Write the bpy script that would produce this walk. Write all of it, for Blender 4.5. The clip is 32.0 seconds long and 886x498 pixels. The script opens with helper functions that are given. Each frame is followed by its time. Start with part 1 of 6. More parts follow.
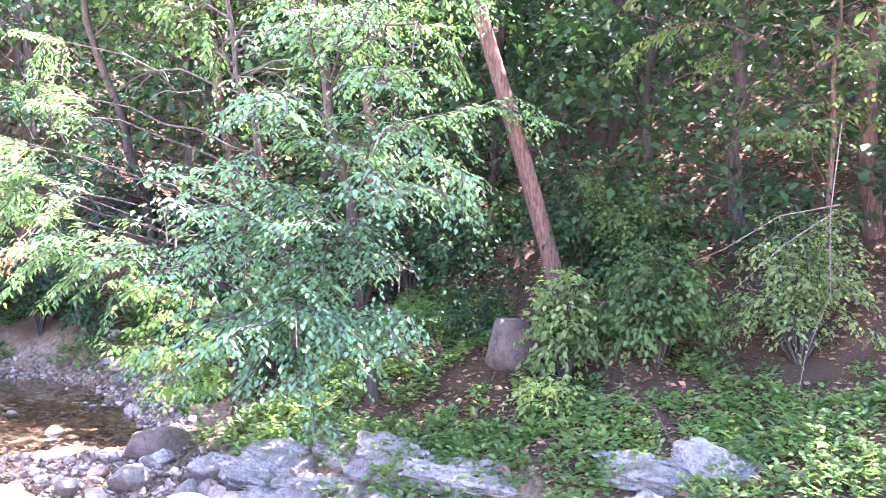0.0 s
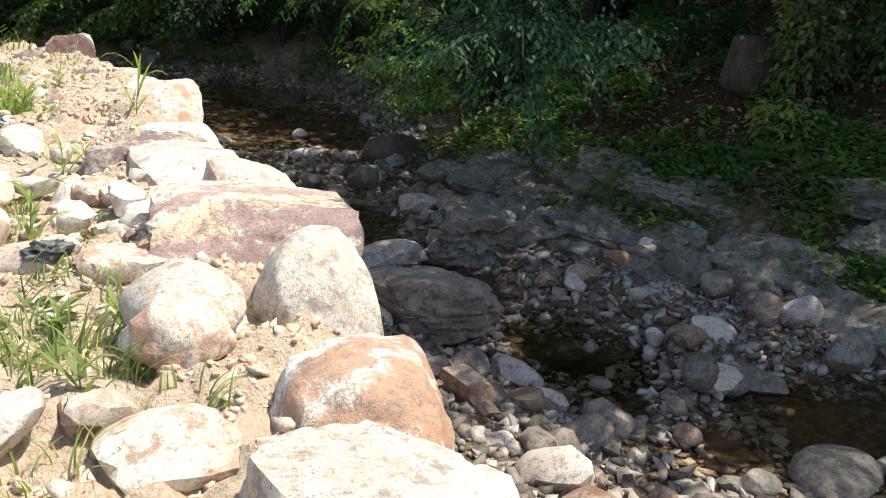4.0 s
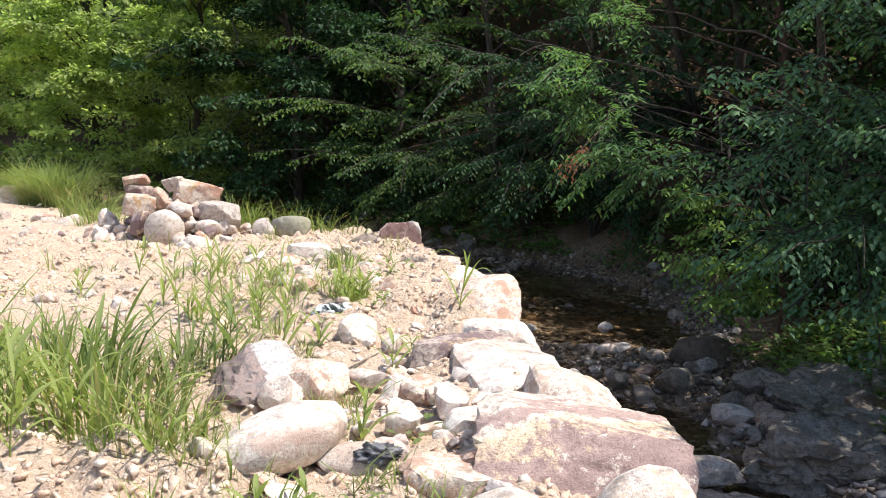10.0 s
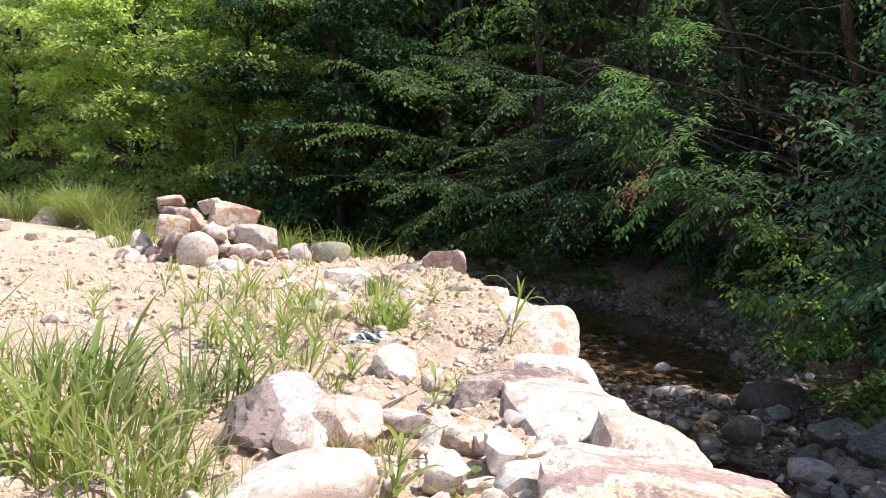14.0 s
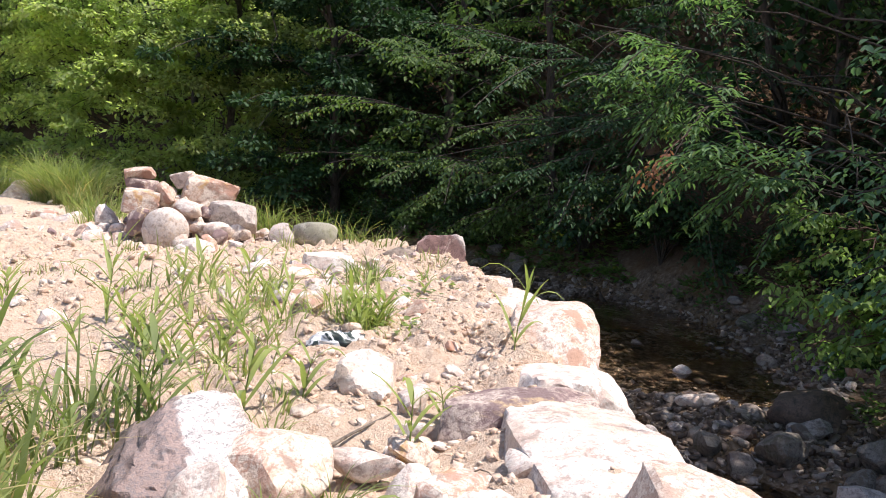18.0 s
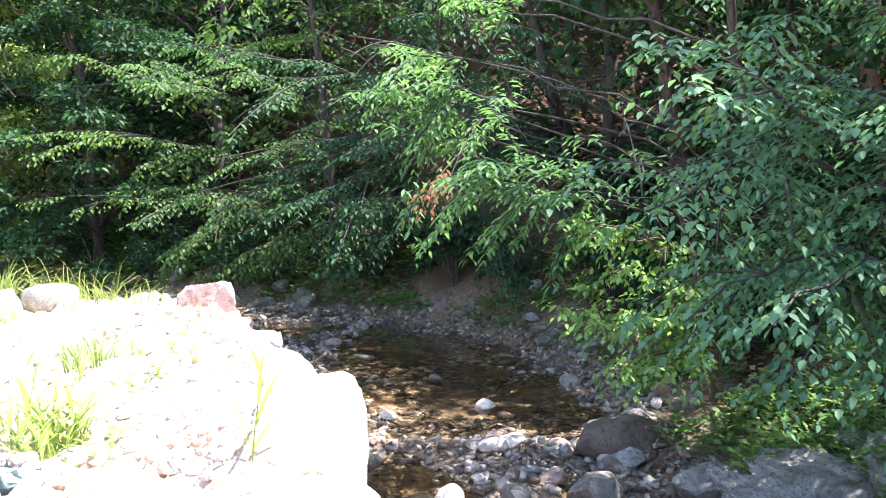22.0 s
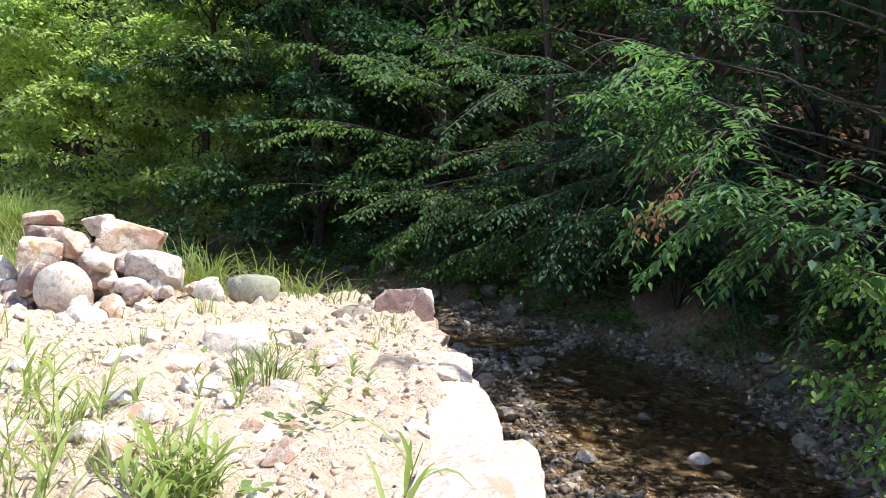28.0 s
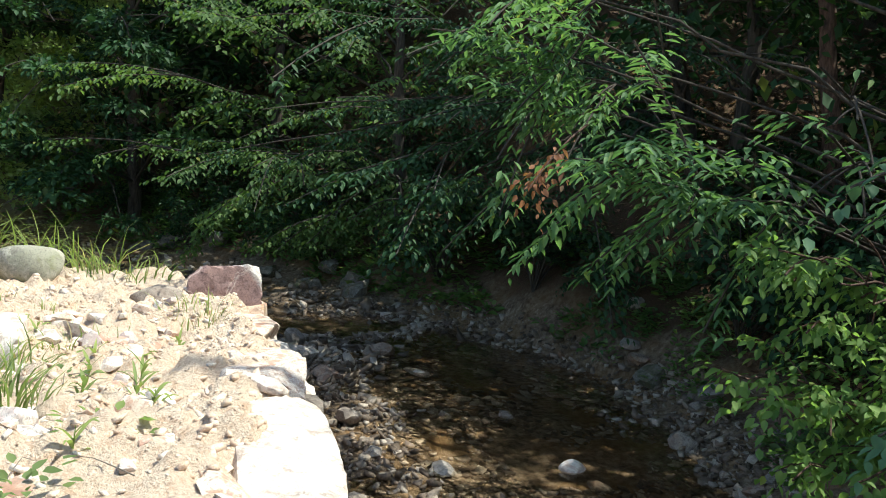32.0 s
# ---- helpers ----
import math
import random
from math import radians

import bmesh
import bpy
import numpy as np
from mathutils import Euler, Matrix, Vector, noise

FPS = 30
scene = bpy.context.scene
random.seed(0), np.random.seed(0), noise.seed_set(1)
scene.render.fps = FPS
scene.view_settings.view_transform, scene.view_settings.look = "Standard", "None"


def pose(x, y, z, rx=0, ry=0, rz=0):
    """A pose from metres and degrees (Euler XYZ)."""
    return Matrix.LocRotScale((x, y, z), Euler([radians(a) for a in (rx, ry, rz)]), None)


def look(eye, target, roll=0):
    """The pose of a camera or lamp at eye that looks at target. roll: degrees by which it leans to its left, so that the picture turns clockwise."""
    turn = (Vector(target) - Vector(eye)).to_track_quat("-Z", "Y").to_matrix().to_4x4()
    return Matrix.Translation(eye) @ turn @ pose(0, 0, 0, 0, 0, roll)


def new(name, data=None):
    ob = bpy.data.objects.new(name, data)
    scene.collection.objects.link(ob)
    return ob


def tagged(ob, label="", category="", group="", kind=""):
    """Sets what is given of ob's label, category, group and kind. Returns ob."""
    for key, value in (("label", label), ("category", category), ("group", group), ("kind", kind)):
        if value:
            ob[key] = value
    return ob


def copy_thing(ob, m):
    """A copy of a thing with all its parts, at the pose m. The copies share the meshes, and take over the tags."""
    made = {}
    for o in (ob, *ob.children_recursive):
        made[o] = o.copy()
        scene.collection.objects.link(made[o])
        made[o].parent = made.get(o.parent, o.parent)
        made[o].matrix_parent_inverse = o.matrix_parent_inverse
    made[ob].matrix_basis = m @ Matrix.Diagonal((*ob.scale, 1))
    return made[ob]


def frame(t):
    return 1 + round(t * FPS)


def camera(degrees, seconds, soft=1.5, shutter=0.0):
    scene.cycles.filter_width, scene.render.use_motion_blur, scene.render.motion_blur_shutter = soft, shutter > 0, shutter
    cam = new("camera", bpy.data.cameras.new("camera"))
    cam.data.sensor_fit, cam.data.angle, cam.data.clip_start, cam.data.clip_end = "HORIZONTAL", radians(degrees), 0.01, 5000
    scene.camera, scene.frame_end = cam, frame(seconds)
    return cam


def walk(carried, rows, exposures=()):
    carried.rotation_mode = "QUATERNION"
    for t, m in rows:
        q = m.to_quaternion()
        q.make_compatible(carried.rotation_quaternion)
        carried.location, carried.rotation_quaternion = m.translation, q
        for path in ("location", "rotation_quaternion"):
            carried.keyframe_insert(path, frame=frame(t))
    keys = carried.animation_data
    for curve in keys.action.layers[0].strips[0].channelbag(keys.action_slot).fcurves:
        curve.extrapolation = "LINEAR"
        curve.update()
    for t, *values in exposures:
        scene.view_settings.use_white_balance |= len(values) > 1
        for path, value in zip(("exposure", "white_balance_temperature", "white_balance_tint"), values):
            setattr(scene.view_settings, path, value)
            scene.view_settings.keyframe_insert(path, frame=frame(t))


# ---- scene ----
cam = camera(53, 32.0, soft=1.0)
PATH = [
    (0, (-0.123, 0.007, 1.621), (1.104, 1.587, 1.630), 1.2),
    (0.5, (-0.164, -0.029, 1.576), (1.026, 1.578, 1.512), 1.6),
    (1, (-0.146, -0.061, 1.530), (1.012, 1.555, 1.315), 2.2),
    (1.5, (-0.081, -0.080, 1.482), (1.028, 1.537, 1.090), 2.0),
    (2, (-0.098, -0.073, 1.449), (0.899, 1.581, 0.930), 1.2),
    (2.5, (-0.121, -0.047, 1.435), (0.743, 1.650, 0.825), 0.3),
    (4.5, (-0.143, -0.022, 1.455), (0.615, 1.732, 0.864), 1.6),
    (5, (-0.150, -0.030, 1.461), (0.588, 1.742, 0.897), 1.5),
    (5.5, (-0.171, -0.030, 1.493), (0.528, 1.774, 0.985), 1.8),
    (6, (-0.203, -0.053, 1.524), (0.417, 1.793, 1.070), 2.4),
    (6.5, (-0.247, -0.072, 1.545), (0.269, 1.815, 1.129), 3.1),
    (7, (-0.277, -0.046, 1.564), (0.151, 1.870, 1.184), 3.2),
    (7.5, (-0.289, -0.037, 1.574), (0.089, 1.895, 1.217), 2.5),
    (8, (-0.276, -0.007, 1.586), (0.077, 1.932, 1.244), 1.6),
    (8.5, (-0.307, 0.024, 1.589), (0.019, 1.971, 1.268), 1.4),
    (9, (-0.362, 0.113, 1.596), (-0.056, 2.069, 1.318), 1.6),
    (9.5, (-0.351, 0.170, 1.603), (-0.101, 2.140, 1.364), 1.8),
    (10, (-0.289, 0.246, 1.609), (-0.130, 2.227, 1.383), 1.9),
    (10.5, (-0.283, 0.352, 1.612), (-0.152, 2.336, 1.395), 2.0),
    (11, (-0.312, 0.451, 1.609), (-0.125, 2.433, 1.411), 2.4),
    (11.5, (-0.319, 0.489, 1.600), (-0.085, 2.468, 1.421), 2.7),
    (12, (-0.308, 0.535, 1.582), (-0.121, 2.519, 1.413), 3.4),
    (12.5, (-0.221, 0.669, 1.552), (-0.159, 2.661, 1.384), 4.0),
    (13, (-0.161, 0.812, 1.514), (-0.157, 2.806, 1.367), 4.2),
    (13.5, (-0.272, 1.006, 1.453), (-0.205, 2.999, 1.307), 2.8),
    (15.5, (-0.292, 1.335, 1.343), (-0.265, 3.326, 1.159), 3.8),
    (16, (-0.373, 1.546, 1.290), (-0.232, 3.532, 1.096), 2.5),
    (16.5, (-0.346, 1.817, 1.269), (-0.142, 3.797, 1.080), 1.8),
    (17, (-0.178, 2.114, 1.257), (-0.028, 4.105, 1.152), 2.6),
    (17.5, (-0.103, 2.329, 1.252), (0.014, 4.320, 1.099), 3.5),
    (18, (-0.148, 2.596, 1.264), (-0.091, 4.587, 1.085), 4.2),
    (18.5, (-0.164, 2.769, 1.280), (-0.155, 4.757, 1.066), 4.8),
    (19, (-0.131, 2.858, 1.285), (-0.134, 4.844, 1.047), 4.9),
    (19.5, (-0.076, 3.040, 1.304), (-0.035, 5.029, 1.096), 4.1),
    (20, (0.031, 3.174, 1.335), (0.236, 5.158, 1.185), 2.4),
    (20.5, (0.129, 3.241, 1.362), (0.576, 5.187, 1.251), 0.8),
    (21, (0.184, 3.323, 1.371), (0.769, 5.234, 1.290), -0.2),
    (21.5, (0.307, 3.669, 1.391), (0.879, 5.585, 1.354), -0.6),
    (22, (0.404, 3.932, 1.429), (0.892, 5.868, 1.305), -0.5),
    (22.5, (0.535, 4.189, 1.471), (0.848, 6.160, 1.341), 0.1),
    (23, (0.647, 4.452, 1.512), (0.897, 6.426, 1.306), 0.1),
    (23.5, (0.655, 4.594, 1.544), (0.881, 6.563, 1.278), 1.8),
    (24, (0.659, 4.654, 1.566), (0.796, 6.630, 1.287), 3.5),
    (24.5, (0.676, 4.680, 1.577), (0.700, 6.664, 1.329), 3.5),
    (25, (0.725, 4.722, 1.581), (0.723, 6.710, 1.360), 2.9),
    (25.5, (0.744, 4.728, 1.589), (0.768, 6.718, 1.397), 3.3),
    (27.5, (0.750, 4.894, 1.623), (0.855, 6.884, 1.452), 3.1),
    (28, (0.659, 5.008, 1.602), (0.660, 7.003, 1.458), 3.5),
    (28.5, (0.659, 5.204, 1.562), (0.455, 7.189, 1.416), 3.9),
    (29, (0.693, 5.456, 1.534), (0.362, 7.416, 1.316), 3.6),
    (29.5, (0.654, 5.779, 1.501), (0.379, 7.745, 1.257), 3.4),
    (30, (0.654, 6.152, 1.476), (0.427, 8.129, 1.269), 3.6),
    (30.5, (0.607, 6.461, 1.481), (0.507, 8.449, 1.280), 3.9),
    (31, (0.583, 6.588, 1.486), (0.590, 8.574, 1.251), 4.5),
    (31.5, (0.666, 6.704, 1.477), (0.805, 8.687, 1.257), 5.3),
    (32, (0.748, 6.827, 1.438), (1.109, 8.786, 1.264), 5.3),
]
# seconds, stops, kelvin, tint
EXPOSURES = [(0.0, 4.3, 5950, 42), (1.0, 4.2, 6900, 31), (1.5, 3.45, 6750, 16), (2.0, 2.95, 6850, 12), (2.5, 1.8, 6850, 10), (4.5, 0.55, 6850, 4), (6.0, 0.53, 6750, 4), (8.0, 0.5, 6600, 9), (13.0, 0.56, 6550, 14), (17.0, 0.52, 6600, 20), (20.0, 0.5, 6600, 14), (21.0, 1.2, 6250, 13), (22.0, 2.45, 6000, 14), (23.0, 1.7, 6150, 11), (24.0, 0.9, 6200, 9), (25.0, 0.65, 6250, 10), (28.0, 0.88, 6150, 8), (29.0, 0.6, 6300, 9), (30.0, 0.5, 6500, 11), (31.0, 0.66, 6350, 5), (32.0, 0.78, 6350, 0)]
walk(cam, [(t, look(e, a, r)) for t, e, a, r in PATH], EXPOSURES)

# ---------------------------------------------------------------- light
SUN_EL, SUN_AZ = radians(64), radians(96)   # azimuth clockwise from +y
world = bpy.data.worlds.new("sky")
scene.world = world
world.use_nodes = True
wn = world.node_tree
sky = wn.nodes.new("ShaderNodeTexSky")
sky.sky_type, sky.sun_disc = "NISHITA", False
sky.sun_elevation, sky.sun_rotation = SUN_EL, SUN_AZ
wn.nodes["Background"].inputs["Strength"].default_value = 0.15
wn.links.new(sky.outputs[0], wn.nodes["Background"].inputs["Color"])
sun = new("sun", bpy.data.lights.new("sun", "SUN"))
sun.data.energy, sun.data.angle, sun.data.color = 4.8, radians(0.53), (1.0, 0.955, 0.88)
sun_dir = Vector((math.sin(SUN_AZ) * math.cos(SUN_EL), math.cos(SUN_AZ) * math.cos(SUN_EL), math.sin(SUN_EL)))
sun.matrix_world = look(sun_dir * 60, (0, 0, 0))


# ---------------------------------------------------------------- materials
def mat(name, rough=0.8, spec=0.3):
    m = bpy.data.materials.new(name)
    m.use_nodes = True
    b = m.node_tree.nodes["Principled BSDF"]
    b.inputs["Roughness"].default_value = rough
    b.inputs["Specular IOR Level"].default_value = spec
    return m, m.node_tree, b


def node(nt, kind, **vals):
    n = nt.nodes.new(kind)
    for k, v in vals.items():
        n.inputs[k.replace("_", " ")].default_value = v
    return n


def ramp(nt, fac, stops):
    r = nt.nodes.new("ShaderNodeValToRGB")
    while len(r.color_ramp.elements) < len(stops):
        r.color_ramp.elements.new(0.5)
    for e, (p, c) in zip(r.color_ramp.elements, stops):
        e.position, e.color = p, (*c, 1)
    nt.links.new(fac, r.inputs[0])
    return r.outputs[0]


def mix(nt, fac, a, b, blend="MIX"):
    n = nt.nodes.new("ShaderNodeMix")
    n.data_type, n.blend_type = "RGBA", blend
    for sock, v in ((n.inputs[0], fac), (n.inputs[6], a), (n.inputs[7], b)):
        if hasattr(v, "is_linked"):
            nt.links.new(v, sock)
        else:
            sock.default_value = (*v, 1) if isinstance(v, tuple) else v
    return n.outputs[2]


def coords(nt):
    return nt.nodes.new("ShaderNodeTexCoord").outputs["Object"]


def place_of(nt):
    return nt.nodes.new("ShaderNodeNewGeometry").outputs["Position"]


def noise_tex(nt, vec, scale, detail=4.0, rough=0.6, distort=0.0):
    n = node(nt, "ShaderNodeTexNoise", Scale=scale, Detail=detail, Roughness=rough, Distortion=distort)
    nt.links.new(vec, n.inputs["Vector"])
    return n.outputs["Fac"]


def bump(nt, b, height, strength, dist=0.02):
    n = node(nt, "ShaderNodeBump", Strength=strength, Distance=dist)
    nt.links.new(height, n.inputs["Height"])
    nt.links.new(n.outputs[0], b.inputs["Normal"])
    return n


def weathered(nt, p, c, stain, dark, scale=1.0):
    """Ragged flakes, thin rusty veins and pits over a stone's colour."""
    flake = noise_tex(nt, p, 15 * scale, 7, 0.74, 0.9)
    c = mix(nt, ramp(nt, flake, [(0.535, (0, 0, 0)), (0.565, (0.55,) * 3)]), c, stain)
    vein = noise_tex(nt, p, 3.6 * scale, 6, 0.62, 1.3)
    broken = noise_tex(nt, p, 2.2 * scale, 3)
    line = ramp(nt, vein, [(0.475, (0, 0, 0)), (0.50, (0.85,) * 3), (0.525, (0, 0, 0))])
    c = mix(nt, mix(nt, 1.0, line, ramp(nt, broken, [(0.44, (0, 0, 0)), (0.56, (1, 1, 1))]), "MULTIPLY"), c, stain)
    pit = noise_tex(nt, p, 34 * scale, 4, 0.7)
    return mix(nt, ramp(nt, pit, [(0.36, (0.6,) * 3), (0.43, (0, 0, 0))]), c, dark)


def rock_material(name, light, mid, dark, stain, rough=0.8, scale=1.0, cover=0.5, speck=0.6, second=None, moss=None, second_from=0.60):
    """Broken stone: patches of two tones with crisp borders, stains, fine grain, dark specks and hairline cracks."""
    m, nt, b = mat(name, rough, 0.3)
    p = place_of(nt)
    big = noise_tex(nt, p, 1.9 * scale, 7, 0.68, 0.5)
    mid_n = noise_tex(nt, p, 9 * scale, 6, 0.72, 0.3)
    fine = noise_tex(nt, p, 75 * scale, 3, 0.7)
    c = ramp(nt, big, [(0.40, mid), (0.50, light), (0.60, light), (0.70, mid)])
    c = mix(nt, ramp(nt, mid_n, [(0.38, (0.8,) * 3), (0.50, (0, 0, 0))]), c, dark)
    st = noise_tex(nt, p, 1.5 * scale, 6, 0.66, 0.8)
    lo = 0.68 - 0.22 * cover
    c = mix(nt, ramp(nt, st, [(lo, (0, 0, 0)), (lo + 0.05, (0.9,) * 3)]), c, stain)
    if second:
        mp = nt.nodes.new("ShaderNodeMapping")
        mp.inputs["Location"].default_value = (7.3, 2.1, 4.4)
        nt.links.new(p, mp.inputs[0])
        s2 = noise_tex(nt, mp.outputs[0], 2.6 * scale, 5, 0.66, 0.8)
        c = mix(nt, ramp(nt, s2, [(second_from, (0, 0, 0)), (second_from + 0.07, (0.85,) * 3)]), c, second)
    c = mix(nt, ramp(nt, fine, [(0.34, (speck,) * 3), (0.46, (0, 0, 0))]), c, dark)
    vo = nt.nodes.new("ShaderNodeTexVoronoi")
    vo.feature = "DISTANCE_TO_EDGE"
    vo.inputs["Scale"].default_value = 1.7 * scale
    warp = mix(nt, 0.3, p, node_color(nt, p, 4.0 * scale))
    nt.links.new(warp, vo.inputs["Vector"])
    crack = ramp(nt, vo.outputs["Distance"], [(0.0, (0, 0, 0)), (0.02, (1, 1, 1))])
    gap = noise_tex(nt, p, 1.3 * scale, 2)
    c = mix(nt, mix(nt, 1.0, ramp(nt, vo.outputs["Distance"], [(0.0, (0.5,) * 3), (0.012, (0, 0, 0))]), ramp(nt, gap, [(0.50, (0, 0, 0)), (0.60, (1, 1, 1))]), "MULTIPLY"), c, dark)
    if moss:
        mo = noise_tex(nt, p, 2.1, 5, 0.7)
        c = mix(nt, ramp(nt, mo, [(0.56, (0, 0, 0)), (0.64, (0.8,) * 3)]), c, moss)
    c = weathered(nt, p, c, stain, dark, scale)
    oi = nt.nodes.new("ShaderNodeObjectInfo")
    tone = ramp(nt, oi.outputs["Random"], [(0.0, (0.82, 0.80, 0.78)), (1.0, (1.08, 1.05, 1.02))])
    c = mix(nt, 1.0, c, tone, "MULTIPLY")
    nt.links.new(c, b.inputs["Base Color"])
    h = mix(nt, 0.24, mix(nt, 0.6, big, mid_n), mix(nt, 0.8, crack, fine))
    bump(nt, b, h, 0.8, 0.024)
    return m


def node_color(nt, vec, scale):
    n = node(nt, "ShaderNodeTexNoise", Scale=scale, Detail=3.0)
    nt.links.new(vec, n.inputs["Vector"])
    return n.outputs["Color"]


def banded_rock(name, way, stops, dark, wobble=0.22, speck=0.55, vein=None, rough=0.8, chips=None):
    """Stone whose colours lie in broken layers across it: way, the direction across them; stops along it, from -0.5 to 0.5."""
    m, nt, b = mat(name, rough, 0.3)
    p, o = place_of(nt), coords(nt)
    dot = nt.nodes.new("ShaderNodeVectorMath")
    dot.operation = "DOT_PRODUCT"
    nt.links.new(o, dot.inputs[0])
    dot.inputs[1].default_value = way
    big = noise_tex(nt, o, 2.6, 7, 0.68, 0.6)
    add = node(nt, "ShaderNodeMath")
    add.operation = "MULTIPLY_ADD"
    nt.links.new(big, add.inputs[0])
    add.inputs[1].default_value = 2 * wobble
    nt.links.new(dot.outputs["Value"], add.inputs[2])
    mid_way = node(nt, "ShaderNodeMath")
    nt.links.new(add.outputs[0], mid_way.inputs[0])
    mid_way.inputs[1].default_value = 0.5 - wobble
    c = ramp(nt, mid_way.outputs[0], [(q + 0.5, col) for q, col in stops])
    mid = noise_tex(nt, p, 14, 6, 0.74, 0.4)
    fine = noise_tex(nt, p, 90, 3, 0.7)
    c = mix(nt, ramp(nt, mid, [(0.34, (0.7,) * 3), (0.46, (0, 0, 0))]), c, dark)
    if chips:
        c = mix(nt, ramp(nt, noise_tex(nt, p, 7, 6, 0.78, 0.2), [(0.56, (0, 0, 0)), (0.62, (0.85,) * 3)]), c, chips)
    c = mix(nt, ramp(nt, fine, [(0.34, (speck,) * 3), (0.46, (0, 0, 0))]), c, dark)
    if vein:
        vo = nt.nodes.new("ShaderNodeTexVoronoi")
        vo.feature = "DISTANCE_TO_EDGE"
        vo.inputs["Scale"].default_value = 3.0
        nt.links.new(mix(nt, 0.35, o, node_color(nt, o, 3.0)), vo.inputs["Vector"])
        c = mix(nt, ramp(nt, vo.outputs["Distance"], [(0.0, (0.9,) * 3), (0.03, (0, 0, 0))]), c, vein)
    c = weathered(nt, p, c, dark, tuple(0.7 * q for q in dark), 1.3)
    nt.links.new(c, b.inputs["Base Color"])
    bump(nt, b, mix(nt, 0.35, mix(nt, 0.5, big, mid), fine), 0.8, 0.024)
    return m


M_PALE = rock_material("pale_quartzite", (0.78, 0.74, 0.68), (0.66, 0.56, 0.47), (0.30, 0.24, 0.21), (0.56, 0.42, 0.36), cover=0.35, speck=0.5)
M_RUST = rock_material("rusty_stone", (0.72, 0.65, 0.56), (0.58, 0.44, 0.34), (0.26, 0.17, 0.13), (0.46, 0.27, 0.20), cover=0.6, second=(0.58, 0.36, 0.12))
M_VEINED = rock_material("rust_veined_stone", (0.76, 0.71, 0.64), (0.68, 0.57, 0.47), (0.25, 0.17, 0.14), (0.50, 0.37, 0.30), speck=0.85, cover=0.75, second=(0.64, 0.50, 0.30), scale=2.2)
M_MAROON = rock_material("maroon_stone", (0.66, 0.57, 0.50), (0.36, 0.265, 0.25), (0.15, 0.10, 0.10), (0.225, 0.158, 0.16), cover=0.95, second=(0.68, 0.52, 0.31), second_from=0.56, scale=1.4)
M_GRANITE = rock_material("speckled_granite", (0.60, 0.555, 0.51), (0.50, 0.44, 0.395), (0.20, 0.17, 0.16), (0.55, 0.44, 0.37), cover=0.35, speck=0.85)
M_WET = rock_material("stream_stone", (0.38, 0.355, 0.33), (0.25, 0.23, 0.21), (0.09, 0.085, 0.085), (0.19, 0.15, 0.125), rough=0.6)
M_LEDGE = rock_material("blue_grey_bedrock", (0.28, 0.26, 0.23), (0.17, 0.157, 0.14), (0.045, 0.046, 0.042), (0.16, 0.13, 0.10), rough=0.65, scale=2.3, moss=(0.06, 0.075, 0.025))
M_LICHEN = rock_material("pink_and_white_stone", (0.78, 0.74, 0.70), (0.62, 0.52, 0.48), (0.24, 0.21, 0.21), (0.50, 0.405, 0.38), cover=0.8, speck=0.5, second=(0.17, 0.16, 0.165))
M_MOSSY = rock_material("mossy_stone", (0.52, 0.50, 0.42), (0.40, 0.39, 0.31), (0.14, 0.13, 0.11), (0.31, 0.31, 0.24), cover=0.6, moss=(0.23, 0.24, 0.14))
M_STREAMRUST = rock_material("rusty_stream_stone", (0.40, 0.32, 0.26), (0.27, 0.19, 0.145), (0.09, 0.065, 0.055), (0.24, 0.125, 0.07), cover=0.6, rough=0.65)
# darker version of brown_bank_rock: shade on the bank boulder put into its colour
M_DARKROCK = rock_material("dark_bank_rock", (0.16, 0.12, 0.095), (0.105, 0.08, 0.064), (0.04, 0.042, 0.038), (0.10, 0.075, 0.06), cover=0.6)
M_BROWNROCK = rock_material("brown_bank_rock", (0.33, 0.29, 0.25), (0.24, 0.20, 0.17), (0.09, 0.075, 0.065), (0.17, 0.13, 0.11), cover=0.6)
M_OCHRE = banded_rock("maroon_and_ochre_stone", (-0.40, 0.85, 0.20), [(-0.34, (0.32, 0.225, 0.205)), (-0.13, (0.42, 0.30, 0.265)), (-0.10, (0.66, 0.50, 0.34)), (-0.02, (0.76, 0.63, 0.44)), (0.05, (0.78, 0.68, 0.55)), (0.08, (0.43, 0.31, 0.275)), (0.26, (0.46, 0.34, 0.295)), (0.29, (0.75, 0.65, 0.54))], (0.24, 0.165, 0.15), 0.52, 0.6, chips=(0.74, 0.66, 0.57))
M_RUSTBAND = banded_rock("white_stone_with_rust_bands", (0.25, -0.8, 0.35), [(-0.30, (0.76, 0.72, 0.66)), (-0.10, (0.74, 0.70, 0.65)), (-0.06, (0.46, 0.47, 0.46)), (0.02, (0.48, 0.27, 0.18)), (0.16, (0.52, 0.33, 0.24)), (0.20, (0.76, 0.70, 0.62)), (0.32, (0.50, 0.30, 0.20))], (0.30, 0.22, 0.18), 0.42, 0.5, chips=(0.78, 0.72, 0.66))
M_LICHEN2 = banded_rock("pink_brown_and_white_stone", (1.0, 0.15, 0.05), [(-0.30, (0.27, 0.20, 0.175)), (0.02, (0.35, 0.265, 0.235)), (0.05, (0.78, 0.74, 0.69)), (0.22, (0.76, 0.71, 0.64)), (0.32, (0.66, 0.52, 0.42))], (0.17, 0.16, 0.165), 0.18, 0.7)
